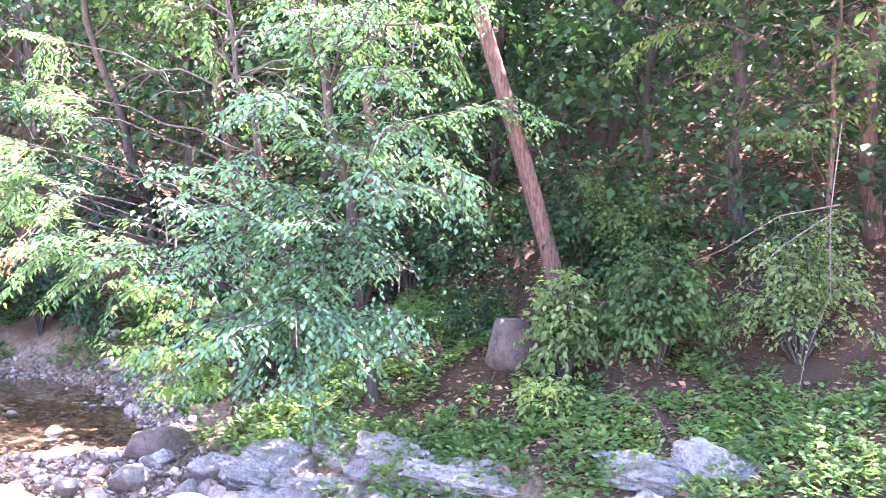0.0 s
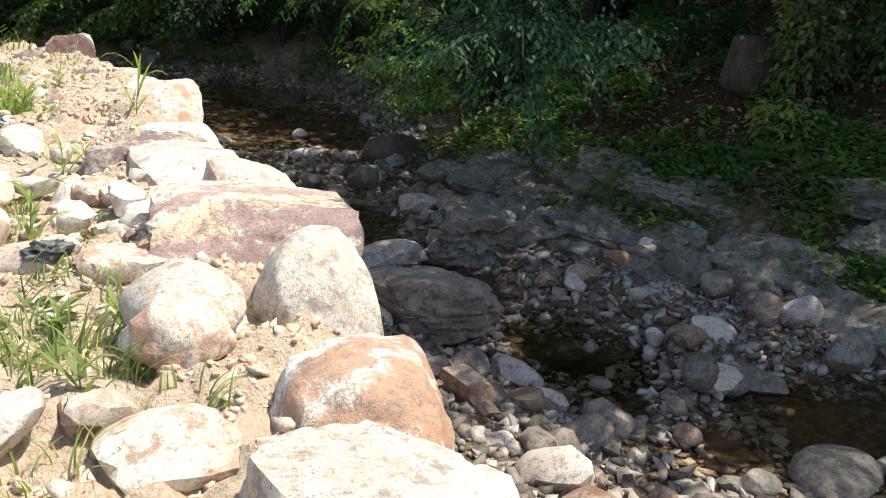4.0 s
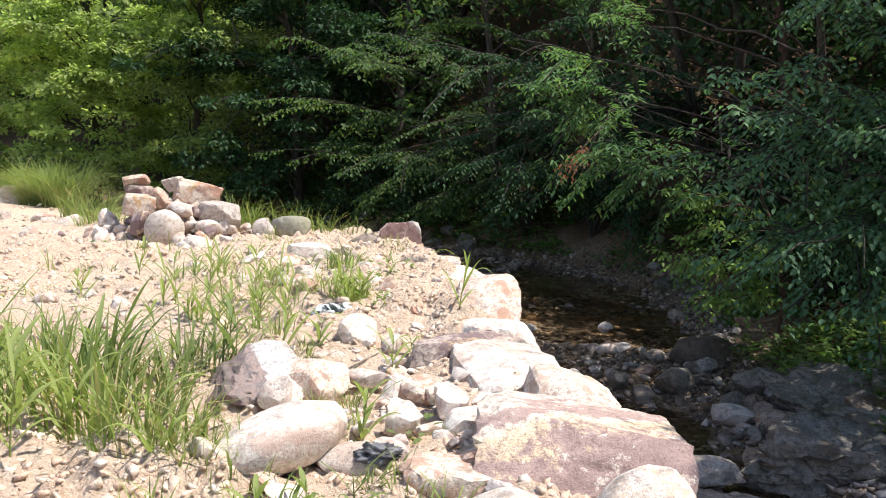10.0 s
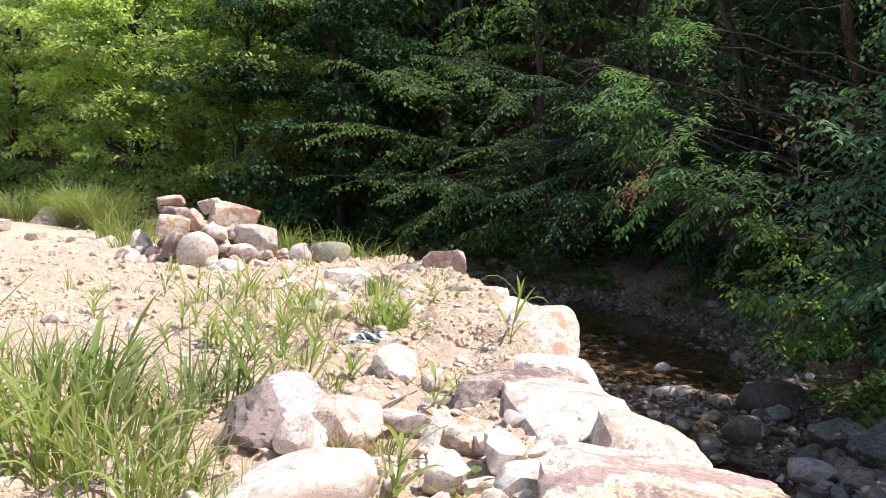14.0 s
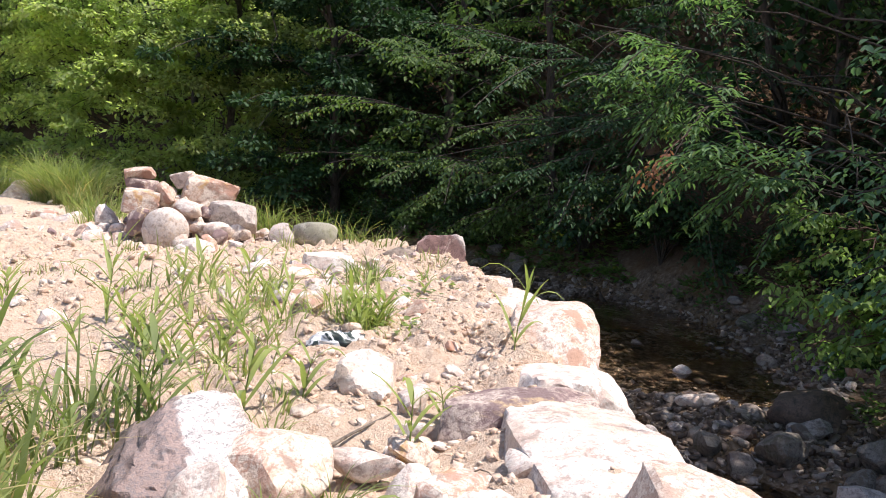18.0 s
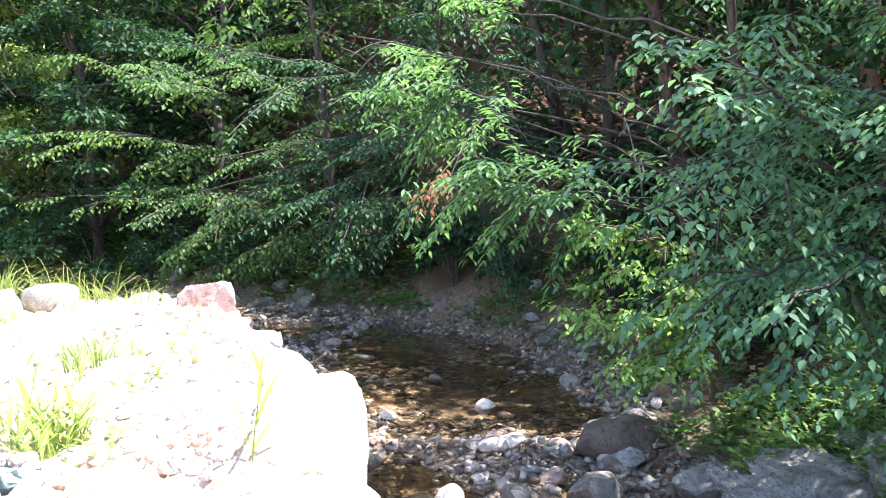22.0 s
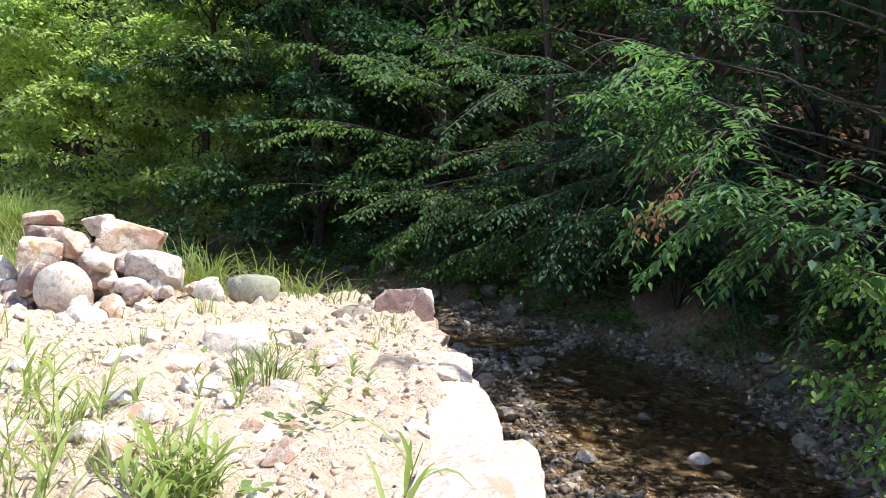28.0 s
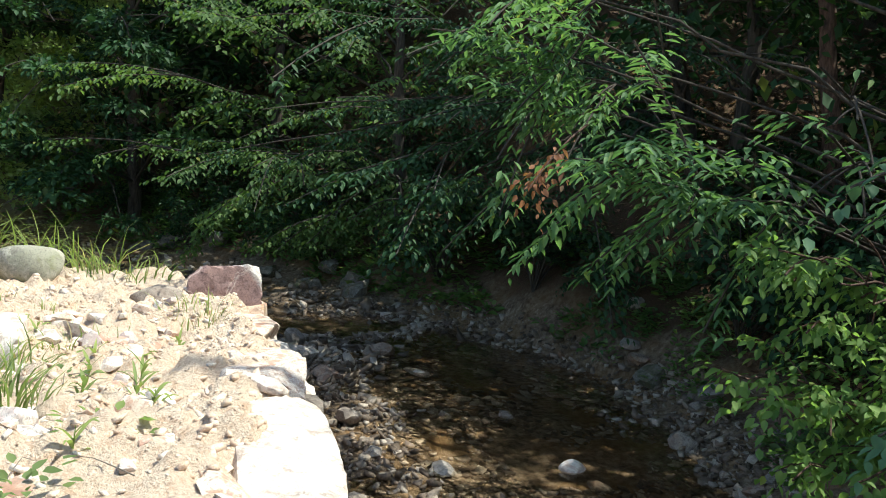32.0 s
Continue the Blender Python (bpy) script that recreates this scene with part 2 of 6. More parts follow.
M_BLOCK2 = banded_rock("maroon_block_with_pale_corner", (0.62, 0.35, 0.60), [(-0.30, (0.30, 0.19, 0.17)), (0.24, (0.36, 0.235, 0.21)), (0.30, (0.56, 0.52, 0.49)), (0.45, (0.60, 0.56, 0.53))], (0.16, 0.10, 0.095), 0.10, 0.5, vein=(0.56, 0.45, 0.39))
M_STAINED = rock_material("pink_white_stone_with_rust", (0.76, 0.70, 0.63), (0.66, 0.52, 0.43), (0.29, 0.19, 0.15), (0.47, 0.29, 0.21), speck=0.8, cover=0.55, second=(0.60, 0.44, 0.30), second_from=0.60, scale=2.2)
M_EGG = rock_material("rough_grey_granite", (0.66, 0.615, 0.57), (0.58, 0.525, 0.47), (0.24, 0.205, 0.19), (0.52, 0.40, 0.29), cover=0.15, speck=0.9, scale=1.6)


def ground_material():
    m, nt, b = mat("ground", 0.95, 0.15)
    p = place_of(nt)
    at = nt.nodes.new("ShaderNodeAttribute")
    at.attribute_name = "zone"
    sep = nt.nodes.new("ShaderNodeSeparateColor")
    nt.links.new(at.outputs["Color"], sep.inputs[0])
    fine, mid, big = noise_tex(nt, p, 60, 4, 0.75), noise_tex(nt, p, 11, 5, 0.7), noise_tex(nt, p, 1.1, 3)
    sand = ramp(nt, fine, [(0.28, (0.47, 0.315, 0.22)), (0.45, (0.72, 0.555, 0.415)), (0.70, (0.82, 0.69, 0.55))])
    sand = mix(nt, ramp(nt, big, [(0.40, (0, 0, 0)), (0.62, (0.55,) * 3)]), sand, (0.71, 0.57, 0.45))
    crumb = noise_tex(nt, p, 17, 6, 0.78)
    sand = mix(nt, ramp(nt, crumb, [(0.51, (0, 0, 0)), (0.60, (0.75,) * 3)]), sand, (0.57, 0.38, 0.26))
    bed = ramp(nt, mid, [(0.32, (0.07, 0.052, 0.037)), (0.5, (0.21, 0.155, 0.108)), (0.68, (0.38, 0.305, 0.235))])
    bed = mix(nt, ramp(nt, big, [(0.45, (0, 0, 0)), (0.62, (0.6,) * 3)]), bed, (0.22, 0.13, 0.055))
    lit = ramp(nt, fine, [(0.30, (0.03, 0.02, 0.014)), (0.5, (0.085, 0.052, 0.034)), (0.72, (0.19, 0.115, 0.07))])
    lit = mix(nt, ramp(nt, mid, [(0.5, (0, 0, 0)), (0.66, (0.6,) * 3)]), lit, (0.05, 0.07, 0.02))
    bed = mix(nt, sep.outputs[2], bed, ramp(nt, mid, [(0.35, (0.012, 0.018, 0.006)), (0.62, (0.05, 0.062, 0.018))]))
    c = mix(nt, sep.outputs[0], bed, sand)
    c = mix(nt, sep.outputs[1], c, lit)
    nt.links.new(c, b.inputs["Base Color"])
    bump(nt, b, mix(nt, 0.5, fine, noise_tex(nt, p, 22, 5, 0.75)), 1.0, 0.06)
    return m


def leaf_material(name, lo, hi, old, trans=0.35):
    m, nt, b = mat(name, 0.6, 0.18)
    g = nt.nodes.new("ShaderNodeNewGeometry")
    c = ramp(nt, g.outputs["Random Per Island"], [(0.0, lo), (0.55, hi), (0.96, hi), (1.0, old)])
    patch = noise_tex(nt, g.outputs["Position"], 0.7, 2)
    c = mix(nt, 1.0, c, ramp(nt, patch, [(0.35, (0.75, 0.78, 0.8)), (0.65, (1.2, 1.15, 1.0))]), "MULTIPLY")
    nt.links.new(c, b.inputs["Base Color"])
    t = nt.nodes.new("ShaderNodeBsdfTranslucent")
    bright = mix(nt, 1.0, c, (1.35, 1.5, 0.8), "MULTIPLY")
    nt.links.new(bright, t.inputs["Color"])
    ms = nt.nodes.new("ShaderNodeMixShader")
    ms.inputs[0].default_value = trans
    nt.links.new(b.outputs[0], ms.inputs[1])
    nt.links.new(t.outputs[0], ms.inputs[2])
    nt.links.new(ms.outputs[0], nt.nodes["Material Output"].inputs[0])
    return m


M_LEAF_BLUE = leaf_material("hornbeam_leaf", (0.072, 0.146, 0.084), (0.122, 0.225, 0.130), (0.20, 0.26, 0.08), 0.4)
M_LEAF_MID = leaf_material("mid_green_leaf", (0.056, 0.104, 0.038), (0.106, 0.176, 0.064), (0.18, 0.20, 0.045), 0.42)
# lime green, raised so the sun on the far-left tree is in the colour
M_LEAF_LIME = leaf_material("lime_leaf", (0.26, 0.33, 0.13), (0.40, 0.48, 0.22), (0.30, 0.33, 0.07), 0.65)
M_LEAF_FRESH = leaf_material("fresh_green_leaf", (0.114, 0.170, 0.072), (0.195, 0.265, 0.122), (0.26, 0.28, 0.07), 0.52)
M_LEAF_SPRAY = leaf_material("spray_leaf", (0.072, 0.150, 0.070), (0.140, 0.245, 0.108), (0.24, 0.28, 0.08), 0.42)
M_LEAF_BRIGHT = leaf_material("bright_green_leaf", (0.14, 0.25, 0.075), (0.24, 0.36, 0.12), (0.30, 0.33, 0.10), 0.5)
M_LEAF_HERB = leaf_material("herb_leaf", (0.070, 0.142, 0.045), (0.128, 0.222, 0.076), (0.24, 0.27, 0.06), 0.45)
# fresh-green leaf made paler: sunlight on the left-hand trees is put into it
M_LEAF_SUNLIT = leaf_material("sunlit_green_leaf", (0.22, 0.285, 0.13), (0.35, 0.42, 0.215), (0.30, 0.32, 0.08), 0.65)
# deep green, darkened further so the wood's shade lies in the colour
M_LEAF_DARK_SHADED = leaf_material("dark_shaded_leaf", (0.017, 0.045, 0.021), (0.034, 0.080, 0.034), (0.08, 0.11, 0.04), 0.22)
M_LEAF_RED = leaf_material("withered_leaf", (0.22, 0.10, 0.06), (0.36, 0.17, 0.10), (0.42, 0.28, 0.18), 0.3)
M_GRASS = leaf_material("grass_blade", (0.14, 0.195, 0.065), (0.26, 0.32, 0.125), (0.48, 0.42, 0.23), 0.4)
M_DRY = leaf_material("dry_grass", (0.26, 0.26, 0.10), (0.42, 0.36, 0.19), (0.55, 0.47, 0.30), 0.3)
M_LITTER = leaf_material("fallen_leaf", (0.14, 0.075, 0.045), (0.31, 0.18, 0.105), (0.50, 0.38, 0.26), 0.1)


def bark_material(name, a, c_):
    m, nt, b = mat(name, 0.9, 0.2)
    p = coords(nt)
    mp = nt.nodes.new("ShaderNodeMapping")
    mp.inputs["Scale"].default_value = (1, 1, 0.18)
    nt.links.new(p, mp.inputs[0])
    f = noise_tex(nt, mp.outputs[0], 26, 5, 0.7)
    nt.links.new(ramp(nt, f, [(0.35, a), (0.65, c_)]), b.inputs["Base Color"])
    bump(nt, b, f, 0.8, 0.02)
    return m


M_BARK = bark_material("red_brown_bark", (0.045, 0.028, 0.022), (0.16, 0.10, 0.078))
M_BARK_GREY = bark_material("grey_bark", (0.03, 0.026, 0.022), (0.085, 0.072, 0.06))
M_TWIG = bark_material("dead_twig", (0.11, 0.092, 0.075), (0.25, 0.21, 0.17))


def water_material():
    m, nt, b = mat("stream_water", 0.03, 0.5)
    b.inputs["Base Color"].default_value = (0.80, 0.68, 0.50, 1)
    b.inputs["Transmission Weight"].default_value = 1.0
    b.inputs["IOR"].default_value = 1.33
    p = place_of(nt)
    bump(nt, b, noise_tex(nt, p, 9, 3, 0.6, 0.6), 0.12, 0.02)
    return m


M_WATER = water_material()


# ---------------------------------------------------------------- mesh helpers
def mesh_of(name, verts, faces, material, smooth=False):
    """verts n x 3, faces n x k (one k for all)."""
    me = bpy.data.meshes.new(name)
    verts, faces = np.asarray(verts, np.float32), np.asarray(faces, np.int32)
    k = faces.shape[1]
    me.vertices.add(len(verts))
    me.vertices.foreach_set("co", verts.ravel())
    me.loops.add(faces.size)
    me.loops.foreach_set("vertex_index", faces.ravel())
    me.polygons.add(len(faces))
    me.polygons.foreach_set("loop_start", np.arange(0, faces.size, k, dtype=np.int32))
    if smooth:
        me.polygons.foreach_set("use_smooth", np.ones(len(faces), bool))
    me.update(calc_edges=True)
    me.materials.append(material)
    return me


def part(name, me, parent, label="", m=None):
    ob = new(name, me)
    ob.parent = parent
    if m is not None:
        ob.matrix_basis = m
    if label:
        ob["label"] = label
    return ob


def hashed(i, j, s):
    n = (i * 374761393 + j * 668265263 + s * 1442695041) & 0x7FFFFFFF
    n = ((n ^ (n >> 13)) * 1274126177) & 0x7FFFFFFF
    return ((n ^ (n >> 16)) & 0xFFFF) / 65535.0


def vnoise(x, y, s=0):
    """Smooth value noise, -1 to 1."""
    x, y = np.asarray(x, float), np.asarray(y, float)
    i, j = np.floor(x).astype(np.int64), np.floor(y).astype(np.int64)
    u, v = x - i, y - j
    u, v = u * u * (3 - 2 * u), v * v * (3 - 2 * v)
    a = hashed(i, j, s) * (1 - u) + hashed(i + 1, j, s) * u
    b = hashed(i, j + 1, s) * (1 - u) + hashed(i + 1, j + 1, s) * u
    return 2 * (a * (1 - v) + b * v) - 1


def fbm(x, y, s=0, n=4):
    return sum(vnoise(x * 2 ** k, y * 2 ** k, s + k) / 2 ** k for k in range(n))


def smoothstep(a, b, x):
    t = np.clip((x - a) / (b - a), 0, 1)
    return t * t * (3 - 2 * t)


# ---------------------------------------------------------------- the lie of the land
def edge_x(y):
    return np.interp(y, [-20, 2, 4, 7, 10, 13, 15, 16.6], [1.2, 0.92, 0.9, 0.92, 0.95, 0.92, 0.7, 0.45])


def edge_y(x):
    return np.interp(x, [-40, -14, -8, -5, -3, -1, 0.5, 3], [50, 30, 24.6, 20.2, 18.2, 17.5, 17.2, 16.6])


def water_z(y):
    return np.interp(y, [-30, 4, 10, 13, 17, 22, 40], [-2.3, -1.78, -1.65, -1.5, -1.2, -1.05, -0.95])


def bank_x(y):
    return np.interp(y, [-30, 0, 4, 5.5, 6.6, 7.5, 8.5, 10.5, 12.5, 13.4, 14.3, 16, 17.5, 19.5, 30], [11, 7.8, 6.7, 6.3, 6.1, 5.6, 5.0, 4.7, 4.6, 4.7, 5.3, 5.4, 5.4, 5.2, 4.2])


def bank_y(x):
    return np.interp(x, [-60, -12, -5, -2, 2, 4.3, 7], [70, 37, 29.5, 26.5, 22.8, 20.5, 14])


def inside(x, y):
    return np.minimum(edge_x(y) - x, edge_y(x) - y)


def beyond(x, y):
    return np.maximum(x - bank_x(y), np.minimum(y - bank_y(x), 40))


def pools(x, y):
    """How deep the stream lies: 1 in the middle of a pool."""
    out = 0.0
    for px, py, rx, ry in ((3.85, 6.0, 0.75, 1.0), (4.8, 4.2, 1.0, 0.8), (5.0, 2.2, 1.2, 1.6), (3.6, 8.2, 0.5, 1.2), (3.2, 10.3, 0.8, 1.1), (2.1, 12.3, 0.7, 1.3), (3.4, 15.2, 1.9, 1.6), (3.5, 18.2, 1.9, 2.2), (1.5, 20.6, 1.5, 0.9), (-2.5, 23.4, 2.0, 1.0), (-6.5, 26.5, 2.5, 1.2)):
        out = np.maximum(out, np.exp(-((x - px) / rx) ** 2 - ((y - py) / ry) ** 2))
    return out


def rubble(x, y, cell, s):
    """Angular lumps of broken soil: cones round scattered points, 0 to 1."""
    i0, j0 = np.floor(x / cell).astype(np.int64), np.floor(y / cell).astype(np.int64)
    out = np.zeros(np.shape(x))
    for di in (-1, 0, 1):
        for dj in (-1, 0, 1):
            i, j = i0 + di, j0 + dj
            dx = x / cell - i - hashed(i, j, s)
            dy = y / cell - j - hashed(i, j, s + 1)
            r = hashed(i, j, s + 2)
            a = 6.283 * hashed(i, j, s + 3)
            u, v = dx * np.cos(a) + dy * np.sin(a), dy * np.cos(a) - dx * np.sin(a)
            out = np.maximum(out, r * np.clip(1 - np.maximum(np.abs(u) * 1.3, np.abs(v)) / (0.25 + 0.6 * r), 0, 0.55) / 0.55)
    return out


def height(x, y, rough=1.0):
    x, y = np.asarray(x, float), np.asarray(y, float)
    d, b, zw = inside(x, y), beyond(x, y), water_z(y)
    top = 0.10 * fbm(x * 0.45, y * 0.45, 3, 3) + rough * (0.045 * fbm(x * 2.3, y * 2.3, 9, 4) + 0.03 * np.clip(vnoise(x * 5 + 0.4 * y, y * 5, 39) + 0.1, 0, 1) + 0.026 * np.abs(vnoise(x * 7, y * 7, 19)) + 0.012 * vnoise(x * 13, y * 13, 29) * (1 + vnoise(x * 1.3, y * 1.3, 28)) + (0.10 * rubble(x, y, 0.26, 91) + 0.06 * rubble(x, y, 0.12, 95)) * smoothstep(-0.9, 0.3, vnoise(x * 0.8, y * 0.8, 93) + 0.2)) - 0.032 * np.clip(y - 9.5, 0, 8)
    top = top + 0.05 * smoothstep(0.9, 0.4, d) - 0.16 * smoothstep(0.25, 0.0, d)
    bed = zw + 0.13 - 0.36 * pools(x, y) + 0.09 * fbm(x * 0.9 + 7, y * 0.7, 21, 3) + rough * 0.05 * fbm(x * 3, y * 3, 31, 2)
    bed = bed + 0.30 * smoothstep(3.2, 1.6, x) * smoothstep(9.5, 7.0, y)
    bank = zw + 0.05 + 0.42 * np.clip(b, 0, 1.6) + 0.36 * np.clip(b - 1.6, 0, 3.4) + 0.62 * np.clip(b - 5, 0, 60)
    bank = bank + 0.16 * fbm(x * 0.8, y * 0.8, 41, 4) * smoothstep(0, 1, b)
    low = bed + (bank - bed) * smoothstep(-0.5, 0.25, b)
    return low + (top - low) * smoothstep(-0.26, -0.02, d)


def grown(lo, a, b, hi, step):
    """Grid lines: fine from a to b, wider and wider outside."""
    mid = list(np.arange(a, b, step))
    left, right, s = [], [], step
    p, q = a, mid[-1]
    while p > lo or q < hi:
        s *= 1.18
        p, q = p - s, q + s
        left.append(p), right.append(q)
    return np.array([v for v in left[::-1] if v > lo - 60] + mid + [v for v in right if v < hi + 60])


def build_ground():
    xs, ys = grown(-300, -5, 7.0, 300, 0.036), grown(-300, 1.5, 19, 300, 0.036)
    gx, gy = np.meshgrid(xs, ys)
    z = height(gx, gy)
    z = np.where(np.hypot(gx, gy - 10) > 120, np.minimum(z, 60), z)
    n, m = gx.shape
    k = np.arange(n * m).reshape(n, m)
    faces = np.stack([k[:-1, :-1], k[:-1, 1:], k[1:, 1:], k[1:, :-1]], -1).reshape(-1, 4)
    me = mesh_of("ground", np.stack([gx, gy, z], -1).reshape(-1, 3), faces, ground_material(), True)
    d, b = inside(gx, gy), beyond(gx, gy)
    col = np.ones((n, m, 4), np.float32)
    col[..., 0] = smoothstep(-0.3, 0.0, d)
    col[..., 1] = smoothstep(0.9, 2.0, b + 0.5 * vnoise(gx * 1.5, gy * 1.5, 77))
    col[..., 2] = np.exp(-((gx - 3.85) / 0.9) ** 2 - ((gy - 5.9) / 1.0) ** 2) * smoothstep(-0.6, 0.2, vnoise(gx * 3, gy * 3, 61))
    at = me.color_attributes.new("zone", "FLOAT_COLOR", "POINT")
    at.data.foreach_set("color", col.ravel())
    ob = tagged(new("ground", me), "sandy terrace, stony stream bed and wooded bank", "ground", kind="structure")
    return ob


def build_water():
    ys = np.arange(-30, 36, 0.35)
    xs = np.arange(-16, 9, 0.35)
    gx, gy = np.meshgrid(xs, ys)
    z = water_z(gy)
    n, m = gx.shape
    k = np.arange(n * m).reshape(n, m)
    faces = np.stack([k[:-1, :-1], k[:-1, 1:], k[1:, 1:], k[1:, :-1]], -1).reshape(-1, 4)
    cx, cy = gx[:-1, :-1].ravel() + 0.17, gy[:-1, :-1].ravel() + 0.17
    keep = (inside(cx, cy) < 0.5) & (beyond(cx, cy) < 0.6)
    me = mesh_of("water", np.stack([gx, gy, z], -1).reshape(-1, 3), faces[keep], M_WATER, True)
    ob = tagged(new("water", me), "shallow clear brown stream over stones", "water", kind="structure")
    ob.visible_shadow = False
    return ob


build_ground()
build_water()


# ---------------------------------------------------------------- stones
def ico(sub):
    bm = bmesh.new()
    bmesh.ops.create_icosphere(bm, subdivisions=sub, radius=1.0)
    v = np.array([x.co[:] for x in bm.verts])
    f = np.array([[q.index for q in x.verts] for x in bm.faces])
    bm.free()
    return v, f


ICO = {k: ico(k) for k in (1, 2, 3, 4, 5)}


def vnoise3(p, s=0):
    """Smooth value noise of points n x 3, -1 to 1."""
    i = np.floor(p).astype(np.int64)
    u = p - i
    u = u * u * (3 - 2 * u)
    out = 0
    for dz in (0, 1):
        a = hashed(i[:, 0], i[:, 1] + 57 * (i[:, 2] + dz), s) * (1 - u[:, 0]) + hashed(i[:, 0] + 1, i[:, 1] + 57 * (i[:, 2] + dz), s) * u[:, 0]
        b = hashed(i[:, 0], i[:, 1] + 1 + 57 * (i[:, 2] + dz), s) * (1 - u[:, 0]) + hashed(i[:, 0] + 1, i[:, 1] + 1 + 57 * (i[:, 2] + dz), s) * u[:, 0]
        out = out + (a * (1 - u[:, 1]) + b * u[:, 1]) * (u[:, 2] if dz else 1 - u[:, 2])
    return 2 * out - 1


def stone_mesh(name, material, seed, sub=3, cuts=9, lumpy=0.10, round_=0.3, flat=(), strata=0.0, jag=0.0):
    """A stone about 1 m across: a ball cut by planes, chipped, then worn. flat: extra planes (normal, distance)."""
    rng = np.random.RandomState(seed)
    v, f = ICO[sub]
    r = np.full(len(v), 1.35)
    planes = [(rng.normal(size=3), rng.uniform(0.74, 1.0)) for _ in range(cuts)] + list(flat)
    if sub > 3:
        planes += [(rng.normal(size=3), rng.uniform(0.90, 1.08)) for _ in range(18)]
    for nrm, dist in planes:
        nrm = np.array(nrm, float) / np.linalg.norm(nrm)
        c = v @ nrm
        r = np.minimum(r, np.where(c > 0.05, dist / np.maximum(c, 0.05), 9))
    r = r * (1 - round_) + round_ * 0.9
    o = rng.uniform(0, 50, 3)
    bumpy = vnoise3(v * 1.7 + o, seed) + 0.5 * vnoise3(v * 4 + o, seed + 1)
    if sub > 3:
        q = v * (1, 1, 2.2)
        bumpy = bumpy + 0.5 * (1 - 2 * np.abs(vnoise3(q * 5 + o, seed + 2))) * (1 - round_) + 0.16 * vnoise3(v * 13 + o, seed + 3) + 0.05 * vnoise3(v * 27 + o, seed + 4)
    if strata:
        lay = v @ np.array((0.33, 0.2, 0.92)) * 4.5 + 0.5 * vnoise3(v * 2 + o, seed + 7)
        bumpy = bumpy + strata / lumpy * ((lay - np.floor(lay)) - 0.5)
    if jag:
        q = (v + 0.16 * np.stack([vnoise3(v * 2.3 + o + 9 * k, seed + 20 + k) for k in range(3)], -1)) @ np.array(((0.83, 0.42, -0.36), (-0.50, 0.85, -0.17), (0.24, 0.32, 0.92)))
        for k, (sx, sy, sz, a) in enumerate(((1.9, 1.2, 3.4, 1.0), (4.2, 2.6, 6.5, 0.5), (8.5, 5.0, 13.0, 0.22))):
            i = np.floor(q * (sx, sy, sz) + o).astype(np.int64)
            bumpy = bumpy + jag / lumpy * a * (2 * hashed(i[:, 0], i[:, 1] + 57 * i[:, 2], seed + 30 + k) - 1)
    p = v * (r * (1 + lumpy * bumpy))[:, None]
    p = p / np.abs(p).max(0) * 0.5
    me = mesh_of(name, p, f, material, True)
    if round_ < 0.5 and sub > 1:
        me.set_sharp_from_angle(angle=radians(30))
    return me


def boulder(label, material, x, y, z, size, seed, turn=(0, 0, 0), sub=4, cuts=9, lumpy=0.06, round_=0.2, name="boulder", category="boulder", group="", flat=(), strata=0.0, jag=0.0):
    ob = new(name, stone_mesh(name, material, seed, sub, cuts, lumpy, round_, flat, strata, jag))
    ob.matrix_basis = pose(x, y, z, *turn) @ Matrix.Diagonal((*size, 1))
    return tagged(ob, label, category, group)


def blocky(seed, jitter=0.14, d=0.62):
    """Six rough faces for a quarried block."""
    rng = np.random.RandomState(seed + 900)
    return [(np.array(n) + rng.normal(0, jitter, 3), d * rng.uniform(0.92, 1.08)) for n in ((1, 0, 0), (-1, 0, 0), (0, 1, 0), (0, -1, 0), (0, 0, 1), (0, 0, -1))]


def wall_boulder(label, material, x, y, top, sx, sy, sz, seed, turn=(0, 0, 0), worn=0.12, cuts=4, lumpy=0.045, face=0.0):
    slope = [((0.05, -0.8, 0.6), face)] if face else []
    return boulder(label, material, x, y, top - sz * 0.47, (sx, sy, sz), seed, turn, 5, cuts, lumpy, worn, group="boulders of the bank wall", flat=blocky(seed) + slope)


def h_at(x, y, rough=0):
    return float(height(x, y, rough))


# top course of the dry boulder wall, from near to far
wall_boulder("large rough granite boulder on the stream wall", M_EGG, 0.57, 1.90, 0.21, 0.66, 0.92, 0.7, 101, (0, 0, 10), 0.42, face=0.66)
wall_boulder("pale boulder with rust-red bands on the wall", M_RUSTBAND, 0.74, 2.62, 0.20, 0.64, 0.84, 0.62, 102, (-4, 4, -12), 0.5, lumpy=0.08, face=0.66)
boulder("rounded grey granite boulder set upright in the wall", M_EGG, 0.87, 3.60, -0.02, (0.56, 0.66, 0.80), 103, (-4, 0, 4), 5, 5, 0.03, 0.55, group="boulders of the bank wall", flat=[((0.05, -0.74, 0.67), 0.52), ((0.8, -0.1, 0.3), 0.75)])
wall_boulder("maroon and orange broken boulder with a pointed top", M_OCHRE, 0.84, 4.58, 0.32, 1.16, 1.00, 0.74, 104, (-2, -3, -8), 0.05, face=0.56)
wall_boulder("cream and yellow boulder wedged before a white one", M_VEINED, 0.96, 5.62, 0.22, 0.66, 0.80, 0.7, 118, (0, 4, -6), 0.4, lumpy=0.06, face=0.75)
wall_boulder("big white quartz boulder on the stream wall", M_PALE, 0.72, 6.42, 0.17, 0.88, 1.40, 0.72, 105, (0, 3, 4), 0.38, lumpy=0.07, face=0.7)
